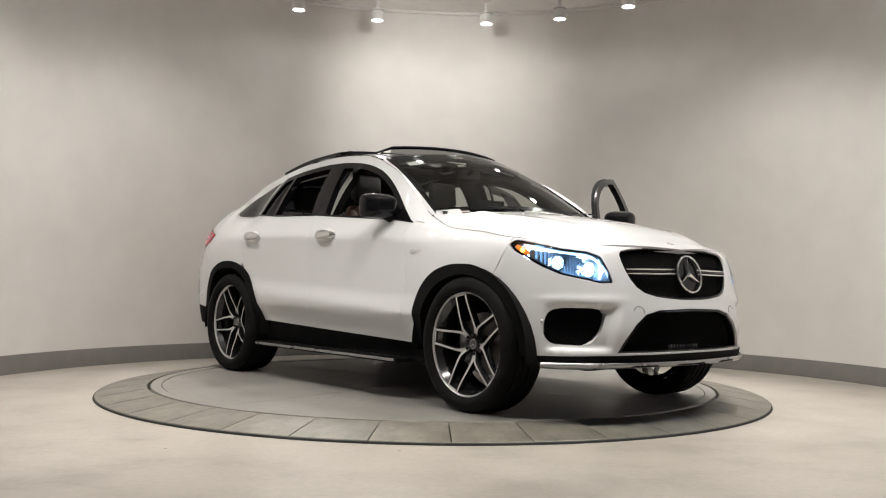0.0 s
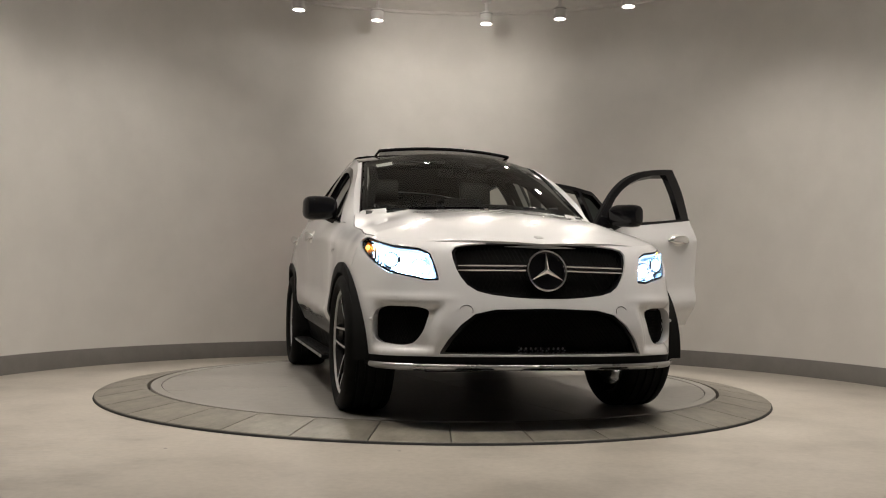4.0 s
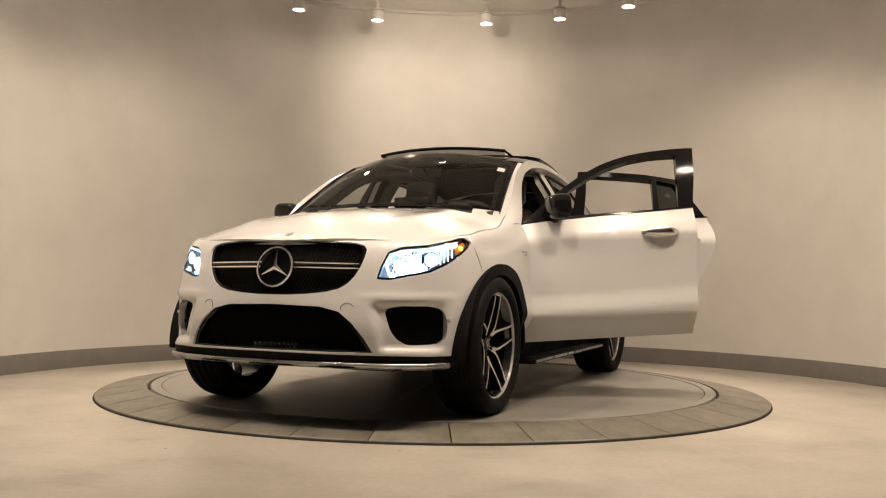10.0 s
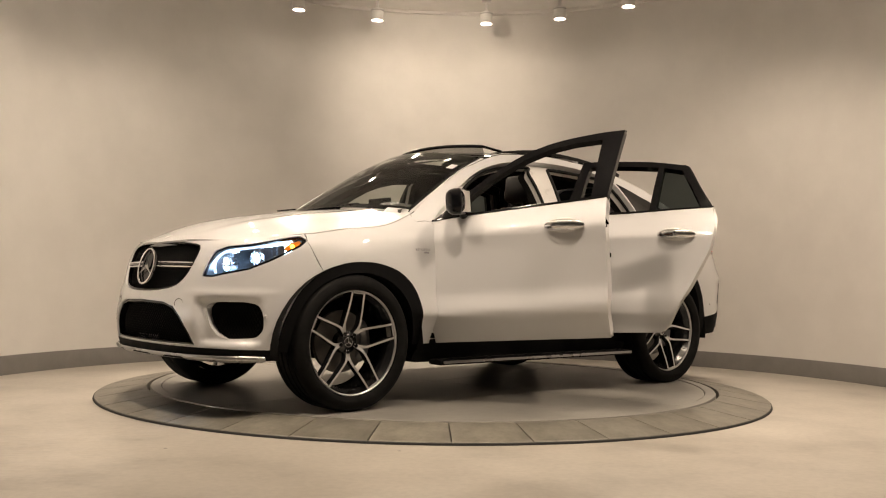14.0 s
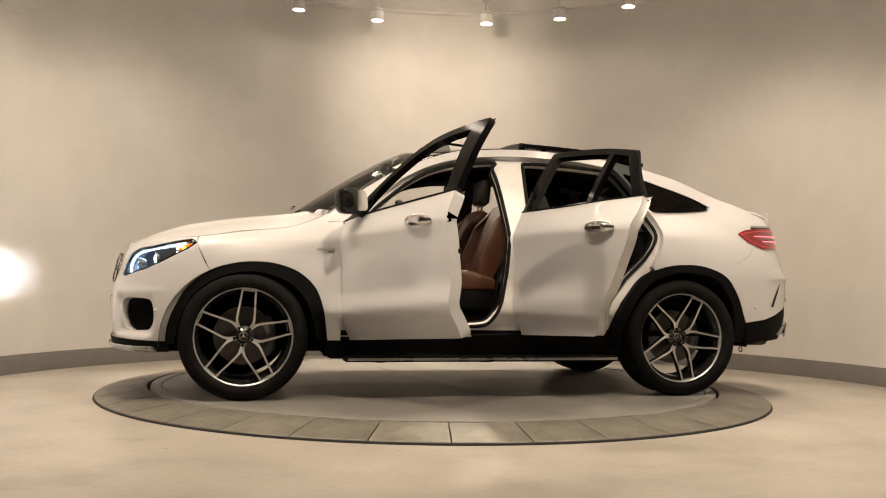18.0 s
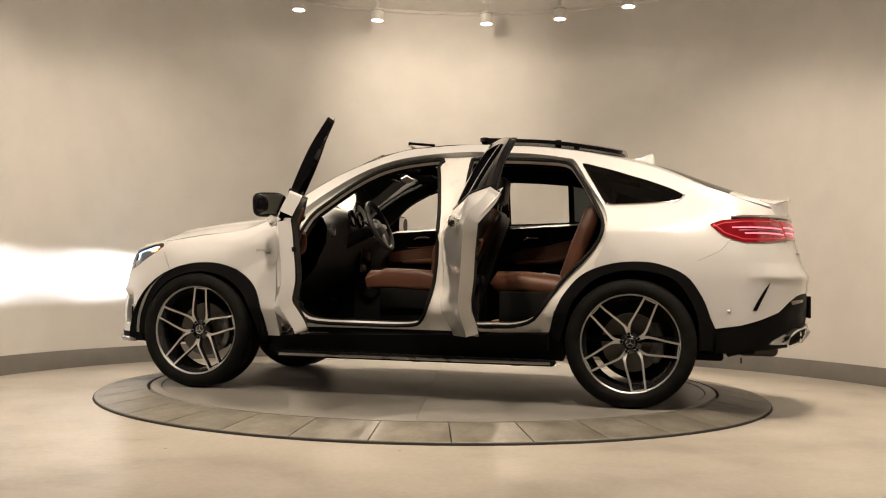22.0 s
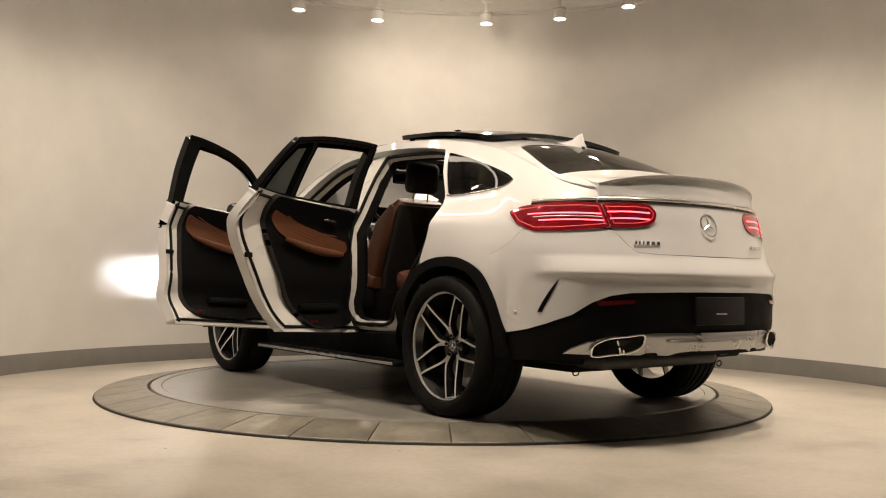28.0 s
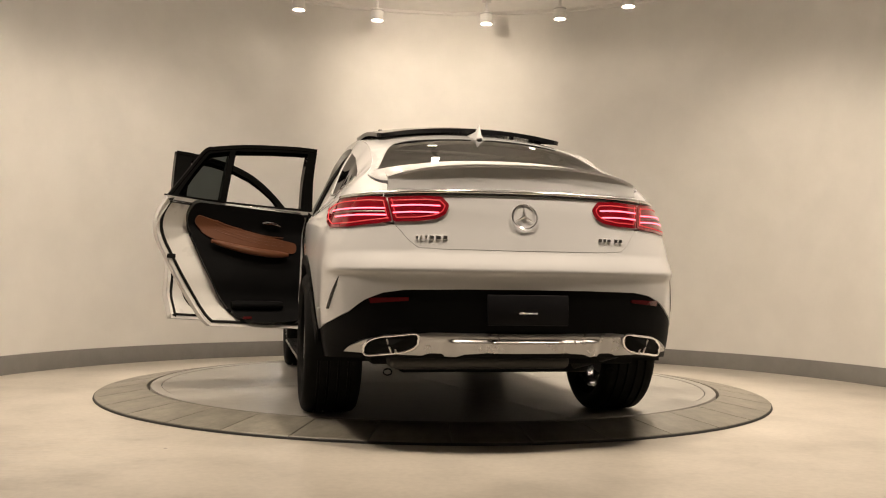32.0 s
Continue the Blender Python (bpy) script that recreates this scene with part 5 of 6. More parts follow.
        bmesh.ops.create_uvsphere(bm, u_segments=12, v_segments=8, radius=.010, matrix=Matrix.Translation(c))
        part("parking_sensor", bm, PAINT, bumper)
        tailpipe(sg)
    # bright diffuser trim
    dif = [(S_END, .505), (s_rear(.45), .508), (s_rear(.52), .500), (s_rear(.66), .488), (s_rear(.76), .462), (s_rear(.83), .425), (s_rear(.85), .402), (s_rear(.50), .395), (s_rear(.34), .392), (s_rear(.30), .405), (s_rear(.2), .412), (S_END, .412)]
    def sculpt(uv):
        p = tail_lift(.016)(uv)
        y, z = np.abs(p[:, 1]), p[:, 2]
        step_ = lambda a, b, q: np.clip((q - a) / (b - a), 0, 1) ** 2 * (3 - 2 * np.clip((q - a) / (b - a), 0, 1))
        low_ = step_(.478, .462, z)
        p[:, 0] -= .022 * low_ * step_(.40, .33, y) + .012 * low_ * step_(.19, .15, y) - .006 * low_ * step_(.33, .40, y) * step_(.52, .45, y)
        p[:, 0] += .30 * np.clip(.462 - z, 0, 1) + .5 * np.clip(z - .494, 0, 1)
        return p
    panel("diffuser_trim", over(dif), sculpt, SILVER, CAR, "brushed silver diffuser trim", depth=.05, gap=0, step=.012, edge=.015)
    # chrome strip over the plate and lamps
    for s0, s1, par in ((s_rear(.715), 2 * S_END - s_rear(.715), gate), (s_x(-2.06), s_rear(.722), CAR), (2 * S_END - s_rear(.722), 2 * S_END - s_x(-2.06), CAR)):
        line = [(q, 1.172 + .014 * math.cos((q - S_END) * 1.5)) for q in np.linspace(s0, s1, 40)]
        strip("tail_trim", line, tail_lift(.004), .0095, SATIN_CHROME, par, "chrome tail moulding", n=8, flat=.9)
        # black bead that draws the shadow line under the moulding
        strip("trim_shadow_seal", [(a, b - .014) for a, b in line], tail_lift(.002), .005, GLOSS_BLACK, par, "black line drawn as the shadow under the moulding", n=6)
    # spoiler lip: rises from the deck to a thin edge, fades out at the shut lines
    bm = bmesh.new()
    rings = []
    for w in np.linspace(-.70, .70, 49):
        q = abs(w) / .70
        fade = 1 - q ** 6
        at = s_rear(abs(w)) if w >= 0 else 2 * S_END - s_rear(abs(w))
        foot = tail_lift(.003)(np.array([[at, 1.200]]))[0]
        y = foot[1]
        zf = lambda x: float(deck_xyz(np.array([[x, y]]))[0, 2])
        tip = foot[0] - .004 + .010 * (1 - fade)
        root = tip + .24 - .10 * q
        zt = 1.322 - .062 * q ** 3
        a1, a2 = root * .66 + tip * .34, root * .33 + tip * .67
        rings.append([bm.verts.new(p) for p in ((root, y, zf(root) - .004), (a1, y, max(zf(a1) + .002, zf(root) * .66 + zt * .34 - .004)), (a2, y, max(zf(a2) + .002, zf(root) * .33 + zt * .67 - .004)), (tip, y, zt), (tip + .001, y, zt - .006), (tip + .010 * fade + .002, y, zt - .012), (foot[0] + .008, y, 1.245), (foot[0], y, 1.198), (root - .06, y, 1.20))])
    for a, b in zip(rings, rings[1:]):
        for k in range(9):
            bm.faces.new((a[k], a[(k + 1) % 9], b[(k + 1) % 9], b[k]))
    bm.faces.new(rings[0])
    bm.faces.new(list(reversed(rings[-1])))
    bmesh.ops.recalc_face_normals(bm, faces=bm.faces)
    part("rear_spoiler", bm, PAINT, CAR, "white tailgate spoiler lip", sharp=40)
    # badges: plain bright bars
    bar_row(gate, [(.520, .012), (.500, .012), (.478, .012), (.452, .022), (.420, .026), (.388, .020)], .958, .018)
    bar_row(gate, [(-.395, .018), (-.420, .014), (-.445, .018), (-.485, .018), (-.512, .018)], .962, .018)


def bar_row(parent, bars, z, h):
    for y, w in bars:
        bm = bmesh.new()
        p = tail_lift(.004)(np.array([[s_rear(abs(y)) if y > 0 else 2 * S_END - s_rear(abs(y)), z]]))[0]
        block(bm, p[0] - .003, p[0] + .004, y - w / 2, y + w / 2, z - h / 2, z + h / 2, .001, 1)
        part("badge_bar", bm, SATIN_CHROME, parent)


def tailpipe(sg):
    """Twin bright tail pipe in one oval surround."""
    bm = bmesh.new()
    ring = []
    y0 = .635
    for a in np.linspace(0, 2 * math.pi, 32, endpoint=False):
        c, s = math.cos(a), math.sin(a)
        ring.append(Vector((-2.462 + .10 * max(0, abs(y0 + .125 * c) - .60), sg * (y0 + .122 * math.copysign(abs(c) ** .6, c)), 0.446 + .043 * math.copysign(abs(s) ** .6, s) - .028 * c)))
    for r in ring:
        at = s_rear(abs(r.y)) if r.y > 0 else 2 * S_END - s_rear(abs(r.y))
        r.x = tail_lift(.022)(np.array([[at, r.z]]))[0, 0] - .004
    tube_into(bm, ring, .0068, 8, 1.0, True)
    bmesh.ops.recalc_face_normals(bm, faces=bm.faces)
    tp = part("tailpipe", bm, CHROME, CAR, "twin polished tail pipe")
    # closed black cap in place of the pipe's shaded hollow
    bm = bmesh.new()
    mid = sum(ring, Vector()) / 32
    vs = [bm.verts.new(r + Vector((.001, 0, 0))) for r in ring]
    c = bm.verts.new(Vector((min(r.x for r in ring) * .5 + mid.x * .5, mid.y, mid.z)))
    for i in range(32):
        bm.faces.new((vs[i], vs[(i + 1) % 32], c))
    bmesh.ops.recalc_face_normals(bm, faces=bm.faces)
    part("bore", bm, DARK, tp, "black cap drawn for the dark hollow of the pipe", smooth=False)
    for dy in (-.012, .012):
        bm = bmesh.new()
        tube_into(bm, [Vector((mid.x - .014, sg * (y0 + dy - .012), .410)), Vector((mid.x - .014, sg * (y0 + dy + .012), .474))], .006, 8)
        part("divider", bm, CHROME, tp)


def underbody():
    bm = bmesh.new()
    block(bm, -2.02, 2.05, -.52, .52, .27, .33, .02)
    block(bm, -.95, .93, -.84, .84, .245, .40, .02)
    block(bm, 1.9, 2.08, -.60, .60, .27, .33, .02)
    block(bm, -2.20, -1.95, -.70, .70, .33, .40, .02)
    part("underbody", bm, DARK, CAR, "black underbody")
    bm = bmesh.new()
    block(bm, -2.34, -2.10, -.30, .62, .315, .395, .035, 3)
    rod(bm, (-2.05, .42, .32), (-2.3, .60, .41), .03, 12)
    rod(bm, (-2.05, -.42, .32), (-2.3, -.60, .41), .03, 12)
    part("silencer", bm, SILENCER, CAR, "dull steel silencer under the tail")
    for x in (1.4575, -1.4575):
        bm = bmesh.new()
        rod(bm, (x, -.72, .385), (x, .72, .385), .045, 12)
        block(bm, x - .12, x + .12, -.35, .35, .27, .42, .03)
        part("axle", bm, DARK, CAR, "dark axle and subframe")
    for sg in (1, -1):
        bm = bmesh.new()
        tube_into(bm, [Vector((-2.12, sg * .60 + .022 * math.cos(a), .285 + .016 * math.sin(a))) for a in np.linspace(0, 2 * math.pi, 12, endpoint=False)], .004, 6, 1, True)
        part("tow_loop", bm, DARK, CAR, "dark steel lashing loop")


side_panels(1)
side_panels(-1)
front_end()
hood_and_glass()
rear_end()
underbody()


# ---------------------------------------------------------------- car: wheels
def tyre_mesh(r, w, rim):
    """Tyre with its axis on y: rounded shoulders, ribs and grooves."""
    bm = bmesh.new()
    h = w / 2
    prof = [(rim + .003, -h * .70), (rim + .008, -h * .90), (rim + .03, -h * 1.0), (r - .055, -h * 1.01), (r - .022, -h * .95), (r - .006, -h * .84), (r, -h * .70)]
    for c in (-.52, -.18, .18, .52):
        prof += [(r, h * c - .008), (r - .009, h * c - .006), (r - .009, h * c + .006), (r, h * c + .008)]
    prof += [(r, h * .70), (r - .006, h * .84), (r - .022, h * .95), (r - .055, h * 1.01), (rim + .03, h * 1.0), (rim + .008, h * .90), (rim + .003, h * .70)]
    lathe(bm, prof, 72)
    for v in bm.verts:
        v.co = Vector((v.co.x, v.co.z, -v.co.y))
    bmesh.ops.recalc_face_normals(bm, faces=bm.faces)
    return mesh_of(bm, "tyre", TYRE, True, 40)


def spoke_mesh(r):
    """One twin spoke, black sides and machined faces, lying along +z at the wheel's outer side (+y)."""
    bm = bmesh.new()

    def bar(pts, depth):
        # pts: (across, out, height of the face, half width)
        rings = []
        for a, o, f, w in pts:
            rings.append([bm.verts.new(p) for p in ((a - w, f - .004, o), (a - w * .8, f, o), (a + w * .8, f, o), (a + w, f - .004, o), (a + w * .7, f - depth, o), (a - w * .7, f - depth, o))])
        for p, q in zip(rings, rings[1:]):
            for k in range(6):
                fc = bm.faces.new((p[k], p[(k + 1) % 6], q[(k + 1) % 6], q[k]))
                fc.material_index = 1 if k == 1 else 0
        bm.faces.new(rings[0])
        bm.faces.new(list(reversed(rings[-1])))
    # bars run nearly side by side; at the hub each bends over to the next pair
    for sg in (1, -1):
        bar([(sg * .030, .040, -.032, .0150), (sg * .040, .060, -.026, .0155), (sg * .049, .084, -.016, .0118), (sg * .0525, .105, -.008, .0088), (sg * .0515, .135, -.001, .0080), (sg * .047, .19, .010, .0074), (sg * .043, .24, .017, .0074), (sg * .041, r + .004, .022, .0080)], .045)
    # cross piece that closes the pair at the rim
    bar([(0, r - .004, .0215, .036), (0, r + .004, .0225, .047)], .02)
    bmesh.ops.recalc_face_normals(bm, faces=bm.faces)
    return mesh_of(bm, "spoke", [WHEEL_BLACK, MACHINED], True, 30)


RIM_R = .297
TYRE_F, TYRE_R = tyre_mesh(.392, .285, RIM_R), tyre_mesh(.393, .312, RIM_R)
SPOKE = spoke_mesh(RIM_R - .012)


def wheel_lathe(prof, mat, name, n=72):
    bm = bmesh.new()
    lathe(bm, prof, n)
    for v in bm.verts:
        v.co = Vector((v.co.x, v.co.z, -v.co.y))
    bmesh.ops.recalc_face_normals(bm, faces=bm.faces)
    return mesh_of(bm, name, mat, True, 30)


BARREL = wheel_lathe([(RIM_R - .006, .108), (RIM_R - .014, .095), (RIM_R - .03, .07), (RIM_R - .035, -.10), (RIM_R - .01, -.12), (RIM_R + .002, -.125)], WHEEL_BLACK, "rim_barrel")
LIP = wheel_lathe([(RIM_R - .005, .100), (RIM_R - .004, .117), (RIM_R + .001, .121), (RIM_R + .005, .117), (RIM_R + .004, .098)], MACHINED, "rim_lip")
HUB = wheel_lathe([(.0, .058), (.034, .058), (.037, .054), (.050, .048), (.066, .040), (.068, .0), (.0, .0)], WHEEL_BLACK, "hub_cap")
ROTOR = wheel_lathe([(.06, -.02), (.18, -.02), (.182, -.035), (.18, -.05), (.06, -.05)], DISC_STEEL, "brake_disc")


BOLT = wheel_lathe([(0, .0), (.006, .0), (.009, .004), (.010, .0005), (.010, -.02)], DARK, "lug_bolt", 10)


def wheel(x, side, steer, spin):
    y = side * (.832 if x > 0 else .845)
    w = new("wheel")
    w.parent = CAR
    w.location = (x, y, .390 if x > 0 else .391)
    w.rotation_euler = (0, 0, (0 if side > 0 else math.pi) + radians(steer))
    tagged(w, "black alloy wheel with machined twin spokes")

    def sub(name, me, m=Matrix.Identity(4), label=""):
        ob = new(name, me)
        ob.parent = w
        ob.matrix_local = m
        return tagged(ob, label)
    turn = Matrix.Rotation(radians(spin), 4, "Y")
    sub("tyre", TYRE_F if x > 0 else TYRE_R, turn, "black low-profile tyre")
    sub("rim_barrel", BARREL)
    sub("rim_lip", LIP, label="machined bright rim lip")
    for k in range(5):
        sub("spoke", SPOKE, turn @ Matrix.Rotation(2 * math.pi * k / 5, 4, "Y") @ Matrix.Translation((0, .088, 0)), "machined twin spoke")
    sub("hub_cap", HUB)
    sub("brake_disc", ROTOR, label="steel brake disc")
    bm = bmesh.new()
    base = -90 if side > 0 else 90
    tube_into(bm, [Vector((.165 * math.sin(radians(base + q)), -.035, .165 * math.cos(radians(base + q)))) for q in range(-42, 43, 7)], [.028] + [.042] * 11 + [.028], 8, up=(0, 1, 0))
    sub("brake_caliper", mesh_of(bm, "brake_caliper", CALIPER), label="silver brake caliper")
    for k in range(5):
        a = radians(spin + 36 + 72 * k)
        sub("lug_bolt", BOLT, Matrix.Translation((.056 * math.sin(a), .063, .056 * math.cos(a))))
    bm = bmesh.new()
    tube_into(bm, [Vector((.027 * math.cos(a), .059, .027 * math.sin(a))) for a in np.linspace(0, 2 * math.pi, 20, endpoint=False)], .0022, 5, 1, True)
    for k in range(3):
        a = radians(120 * k)
        rod(bm, (0, .059, 0), (.026 * math.sin(a), .059, .026 * math.cos(a)), .004, 6, .0012)
    sub("cap_ring", mesh_of(bm, "cap_ring", CHROME), label="bright cap ring")


wheel(1.4575, 1, 0, -5.7)
wheel(-1.4575, 1, 0, -25)
wheel(1.4575, -1, 0, 12)
wheel(-1.4575, -1, 0, 26)


# ---------------------------------------------------------------- car: doors
def door(kind, sign, swing):
    tr = (lambda p: p) if sign > 0 else flip
    fwd = kind == "front"
    if fwd:
        low = list(reversed(curve(DOOR_FRONT, 4)))                                # bottom to top at the hinge side
        belt = [(x, belt_z(x)) for x in np.linspace(.86, -.255, 16)][1:]
        shut = list(reversed(curve(DOOR_MID, 4)))[1:]
        skin_out = low + belt + shut
        frame_out = curve(DOOR_TOP, 5) + [(-.292, 1.40), (-.255, 1.208)] + list(reversed(belt))[1:]
        hole = [(.655, 1.156), (.3, 1.182), (0, 1.203), (-.160, 1.214), (-.178, 1.40), (-.196, 1.559), (-.03, 1.549), (.12, 1.523), (.27, 1.474), (.385, 1.418), (.50, 1.347), (.60, 1.268), (.675, 1.19)]
        holes = [hole]
        trim = [(.79, .46), (.80, .70), (.80, .95), (.78, 1.09), (.60, 1.145), (.2, 1.172), (-.15, 1.187), (-.165, 1.0), (-.172, .8), (-.155, .64), (-.10, .52), (.0, .46), (.4, .44)]
        insert = [(.64, .905), (.66, .985), (.30, 1.035), (-.03, 1.10), (-.135, 1.13), (-.125, 1.02), (-.05, .975), (.25, .925)]
        grip = (-.136, .100, 1.056)
        hinge, axis = Vector((.814, .953, 0)), Vector((.024, -.054, 1))
    else:
        low = curve(DOOR_MID, 4)
        belt = [(x, belt_z(x)) for x in np.linspace(-.255, -1.28, 16)][1:]
        shut = list(reversed(curve(DOOR_REAR[:9], 4)))[1:]
        skin_out = low + belt + shut
        frame_out = [(-.255, 1.208), (-.292, 1.40)] + curve(DOOR_TOP2, 5) + list(reversed(curve(DOOR_REAR[8:], 4)))[1:] + list(reversed(belt))[1:]
        hole = [(-.345, 1.226), (-.60, 1.232), (-.87, 1.242), (-.875, 1.40), (-.88, 1.545), (-.66, 1.562), (-.45, 1.572), (-.385, 1.572), (-.37, 1.40)]
        fixed = [(-.915, 1.246), (-1.20, 1.258), (-1.12, 1.40), (-1.045, 1.515), (-.92, 1.540)]
        holes = [hole, fixed]
        trim = [(-.33, .47), (-.345, .70), (-.335, .95), (-.32, 1.18), (-.70, 1.20), (-1.09, 1.22), (-1.13, 1.14), (-1.10, 1.03), (-1.03, .88), (-.955, .73), (-.875, .59), (-.79, .495), (-.70, .46), (-.55, .45)]
        insert = [(-.375, .915), (-.37, .985), (-.60, 1.03), (-.85, 1.085), (-1.06, 1.14), (-1.08, 1.10), (-1.01, 1.02), (-.88, .965), (-.6, .93)]
        grip = (-1.195, -.956, 1.072)
        hinge, axis = Vector((-.307, .967, 0)), Vector((.007, -.0124, 1))
    d = panel(kind + "_door", tr(sx(skin_out)), skin(), PAINT, CAR, "white door, swung open" if swing else "white door, shut", depth=0.075)
    panel("inner_shell", tr(sx(skin_out)), skin(-0.075), JAMB, d, "white inner door pressing", depth=0, back=True, gap=0.004)
    panel("window_frame", tr(sx(frame_out)), skin(-0.003), GLOSS_BLACK, d, "gloss black window frame, glass lowered", holes=[tr(sx(h)) for h in holes], depth=0.045, gap=0.001)
    panel("frame_lining", tr(sx(frame_out)), skin(-0.047), RUBBER, d, "black frame lining", holes=[tr(sx(h)) for h in holes], depth=0, back=True, gap=0.001)
    if not fwd:
        panel("fixed_glass", tr(sx(fixed)), skin(-0.02), TINT3, d, "grey tinted fixed pane", depth=0, gap=-0.003)
    strip("belt_trim", tr(sx([(x, z + .006) for x, z in ([(.86, 1.117)] if fwd else [(-.258, 1.208)]) + belt])), skin(0.002), .0055, GLOSS_BLACK, d, "gloss black belt moulding", n=6)
    ring = shrink(even(sx(skin_out), .03), .035)
    strip("door_seal", tr([(a, b) for a, b in ring]), skin(-.078), .010, RUBBER, d, "black rubber door seal", n=6, closed=True)
    # trim panel, leather insert, armrest, pull handle, pocket
    tp = panel("trim_panel", tr(sx(rounded(trim, .06))), skin(-.115), BLACK_LEATHER, d, "black door trim panel", depth=-0.04, back=False, gap=0)
    panel("trim_face", tr(sx(rounded(trim, .06))), skin(-.117), SATIN_BLACK, d, "black moulded inner face", depth=0, back=True, gap=0)
    panel("leather_insert", tr(sx(rounded(insert, .035))), skin(-.128), BROWN, d, "saddle brown leather insert", depth=0.014, back=True, gap=0, step=.025)
    x0, x1 = (.52, -.08) if fwd else (-.44, -.97)
    for k in range(4):
        zz = (.955 if fwd else .95) + k * .020
        strip("insert_pleat", tr(sx([(x0 + (x1 - x0) * q, zz + .105 * q * q + .01) for q in np.linspace(.05, .95, 14)])), skin(-.127), .0035, BROWN, d, n=5)
    arm = [(x0 + (x1 - x0) * q, .905 + .075 * q * q) for q in np.linspace(0, 1, 12)]
    strip("armrest", tr(sx(arm)), skin(-.150), [.012, .02, .024, .026, .026, .026, .025, .024, .022, .02, .016, .01], BROWN, d, "padded brown armrest", n=10)
    strip("map_pocket", tr(sx([(x0 + (x1 - x0) * q, .56 + (0 if fwd else .01)) for q in np.linspace(.05, .72, 10)])), skin(-.135), [.02] + [.026] * 8 + [.02], SATIN_BLACK, d, "black map pocket", n=8)
    hx = .42 if fwd else -.50
    strip("inner_handle", tr(sx([(hx, 1.095), (hx - .03, 1.11), (hx - .10, 1.115), (hx - .13, 1.11)])), skin(-.135), [.006, .011, .011, .006], CHROME, d, "chrome inner door handle", n=8)
    px_ = -.02 if fwd else -.72
    bm = bmesh.new()
    p = wall_xyz(np.array([[sign * s_x(px_), .485]]), -.121)[0]
    block(bm, p[0] - .03, p[0] + .03, p[1] - .004, p[1] + .004, p[2] - .008, p[2] + .008, .002)
    part("door_lamp", bm, RED_DARK, d, "red door edge reflector")
    # door latch
    bm = bmesh.new()
    p = wall_xyz(np.array([[sign * s_x(-.232 if fwd else -1.20), .88]]), -.078)[0]
    block(bm, p[0] - .03, p[0] + .02, p[1] - .014, p[1] + .014, .862, .890, .004)
    part("latch", bm, DARK, d, "black door latch")
    # outer handle in its cup
    a, b, z = grip
    cup = [((a + b) / 2 + math.cos(t) * (b - a) * .40, z + .002 + math.sin(t) * .045) for t in np.linspace(0, 2 * math.pi, 24, endpoint=False)]
    panel("handle_cup", tr(sx(cup)), skin(.0015), JAMB, d, depth=0, gap=0, step=.015)
    line = [(a + (b - a) * q, z + .006 * math.sin(q * 3.14)) for q in np.linspace(0, 1, 13)]
    tube("handle", [Vector(q) for q in np.array([wall_xyz(np.array([tr(sx([pt]))[0]]), .004 + .034 * math.sin(math.pi * (i / 12)) ** .6)[0] for i, pt in enumerate(line)])], [.012, .021, .026, .029, .031, .031, .031, .031, .031, .029, .026, .021, .012], SATIN_CHROME, d, "chrome pull handle", n=12, flat=.5)
    if fwd:
        mirror(d, sign)
    if swing:
        d.matrix_local = Matrix.Translation(hinge) @ Matrix.Rotation(radians(-swing), 4, axis.normalized()) @ Matrix.Translation(-hinge)
    return d


def mirror(d, sign):
    """Gloss black door mirror on a short arm."""
    bm = bmesh.new()
    c = Vector((.615, sign * .992, 1.226))
    bmesh.ops.create_uvsphere(bm, u_segments=32, v_segments=20, radius=1.0)
    for v in bm.verts:
        x, y, z = v.co
        f = lambda q, e: math.copysign(abs(q) ** e, q)
        px_ = f(x, .7) * (.085 if x > 0 else .035)
        taper = 1 - .10 * (1 if y * sign < 0 else -.6) * abs(y)
        v.co = c + Vector((px_ - .03 * y * sign, f(y, .55) * .112, f(z, .55) * .080 * taper))
    h = part("mirror_housing", bm, GLOSS_BLACK, d, "gloss black door mirror", sharp=60)
    bm = bmesh.new()
    out = rounded([(-.096, -.060), (.100, -.066), (.096, .068), (-.092, .063)], .03, 5)
    vs = [bm.verts.new((c.x - .036 - .03 * y, c.y + y * sign, c.z + z)) for y, z in out]
    bm.faces.new(vs)
    part("mirror_glass", bm, MIRROR, d, "silvered mirror glass", smooth=False)
    bm = bmesh.new()
    tube_into(bm, [Vector((.64, sign * .87, 1.14)), Vector((.63, sign * .92, 1.158)), Vector((.62, sign * .96, 1.18))], [.03, .026, .03], 10)
    part("mirror_arm", bm, GLOSS_BLACK, d)


door("front", 1, 63.8)
door("rear", 1, 69.2)
door("front", -1, 0)
door("rear", -1, 0)


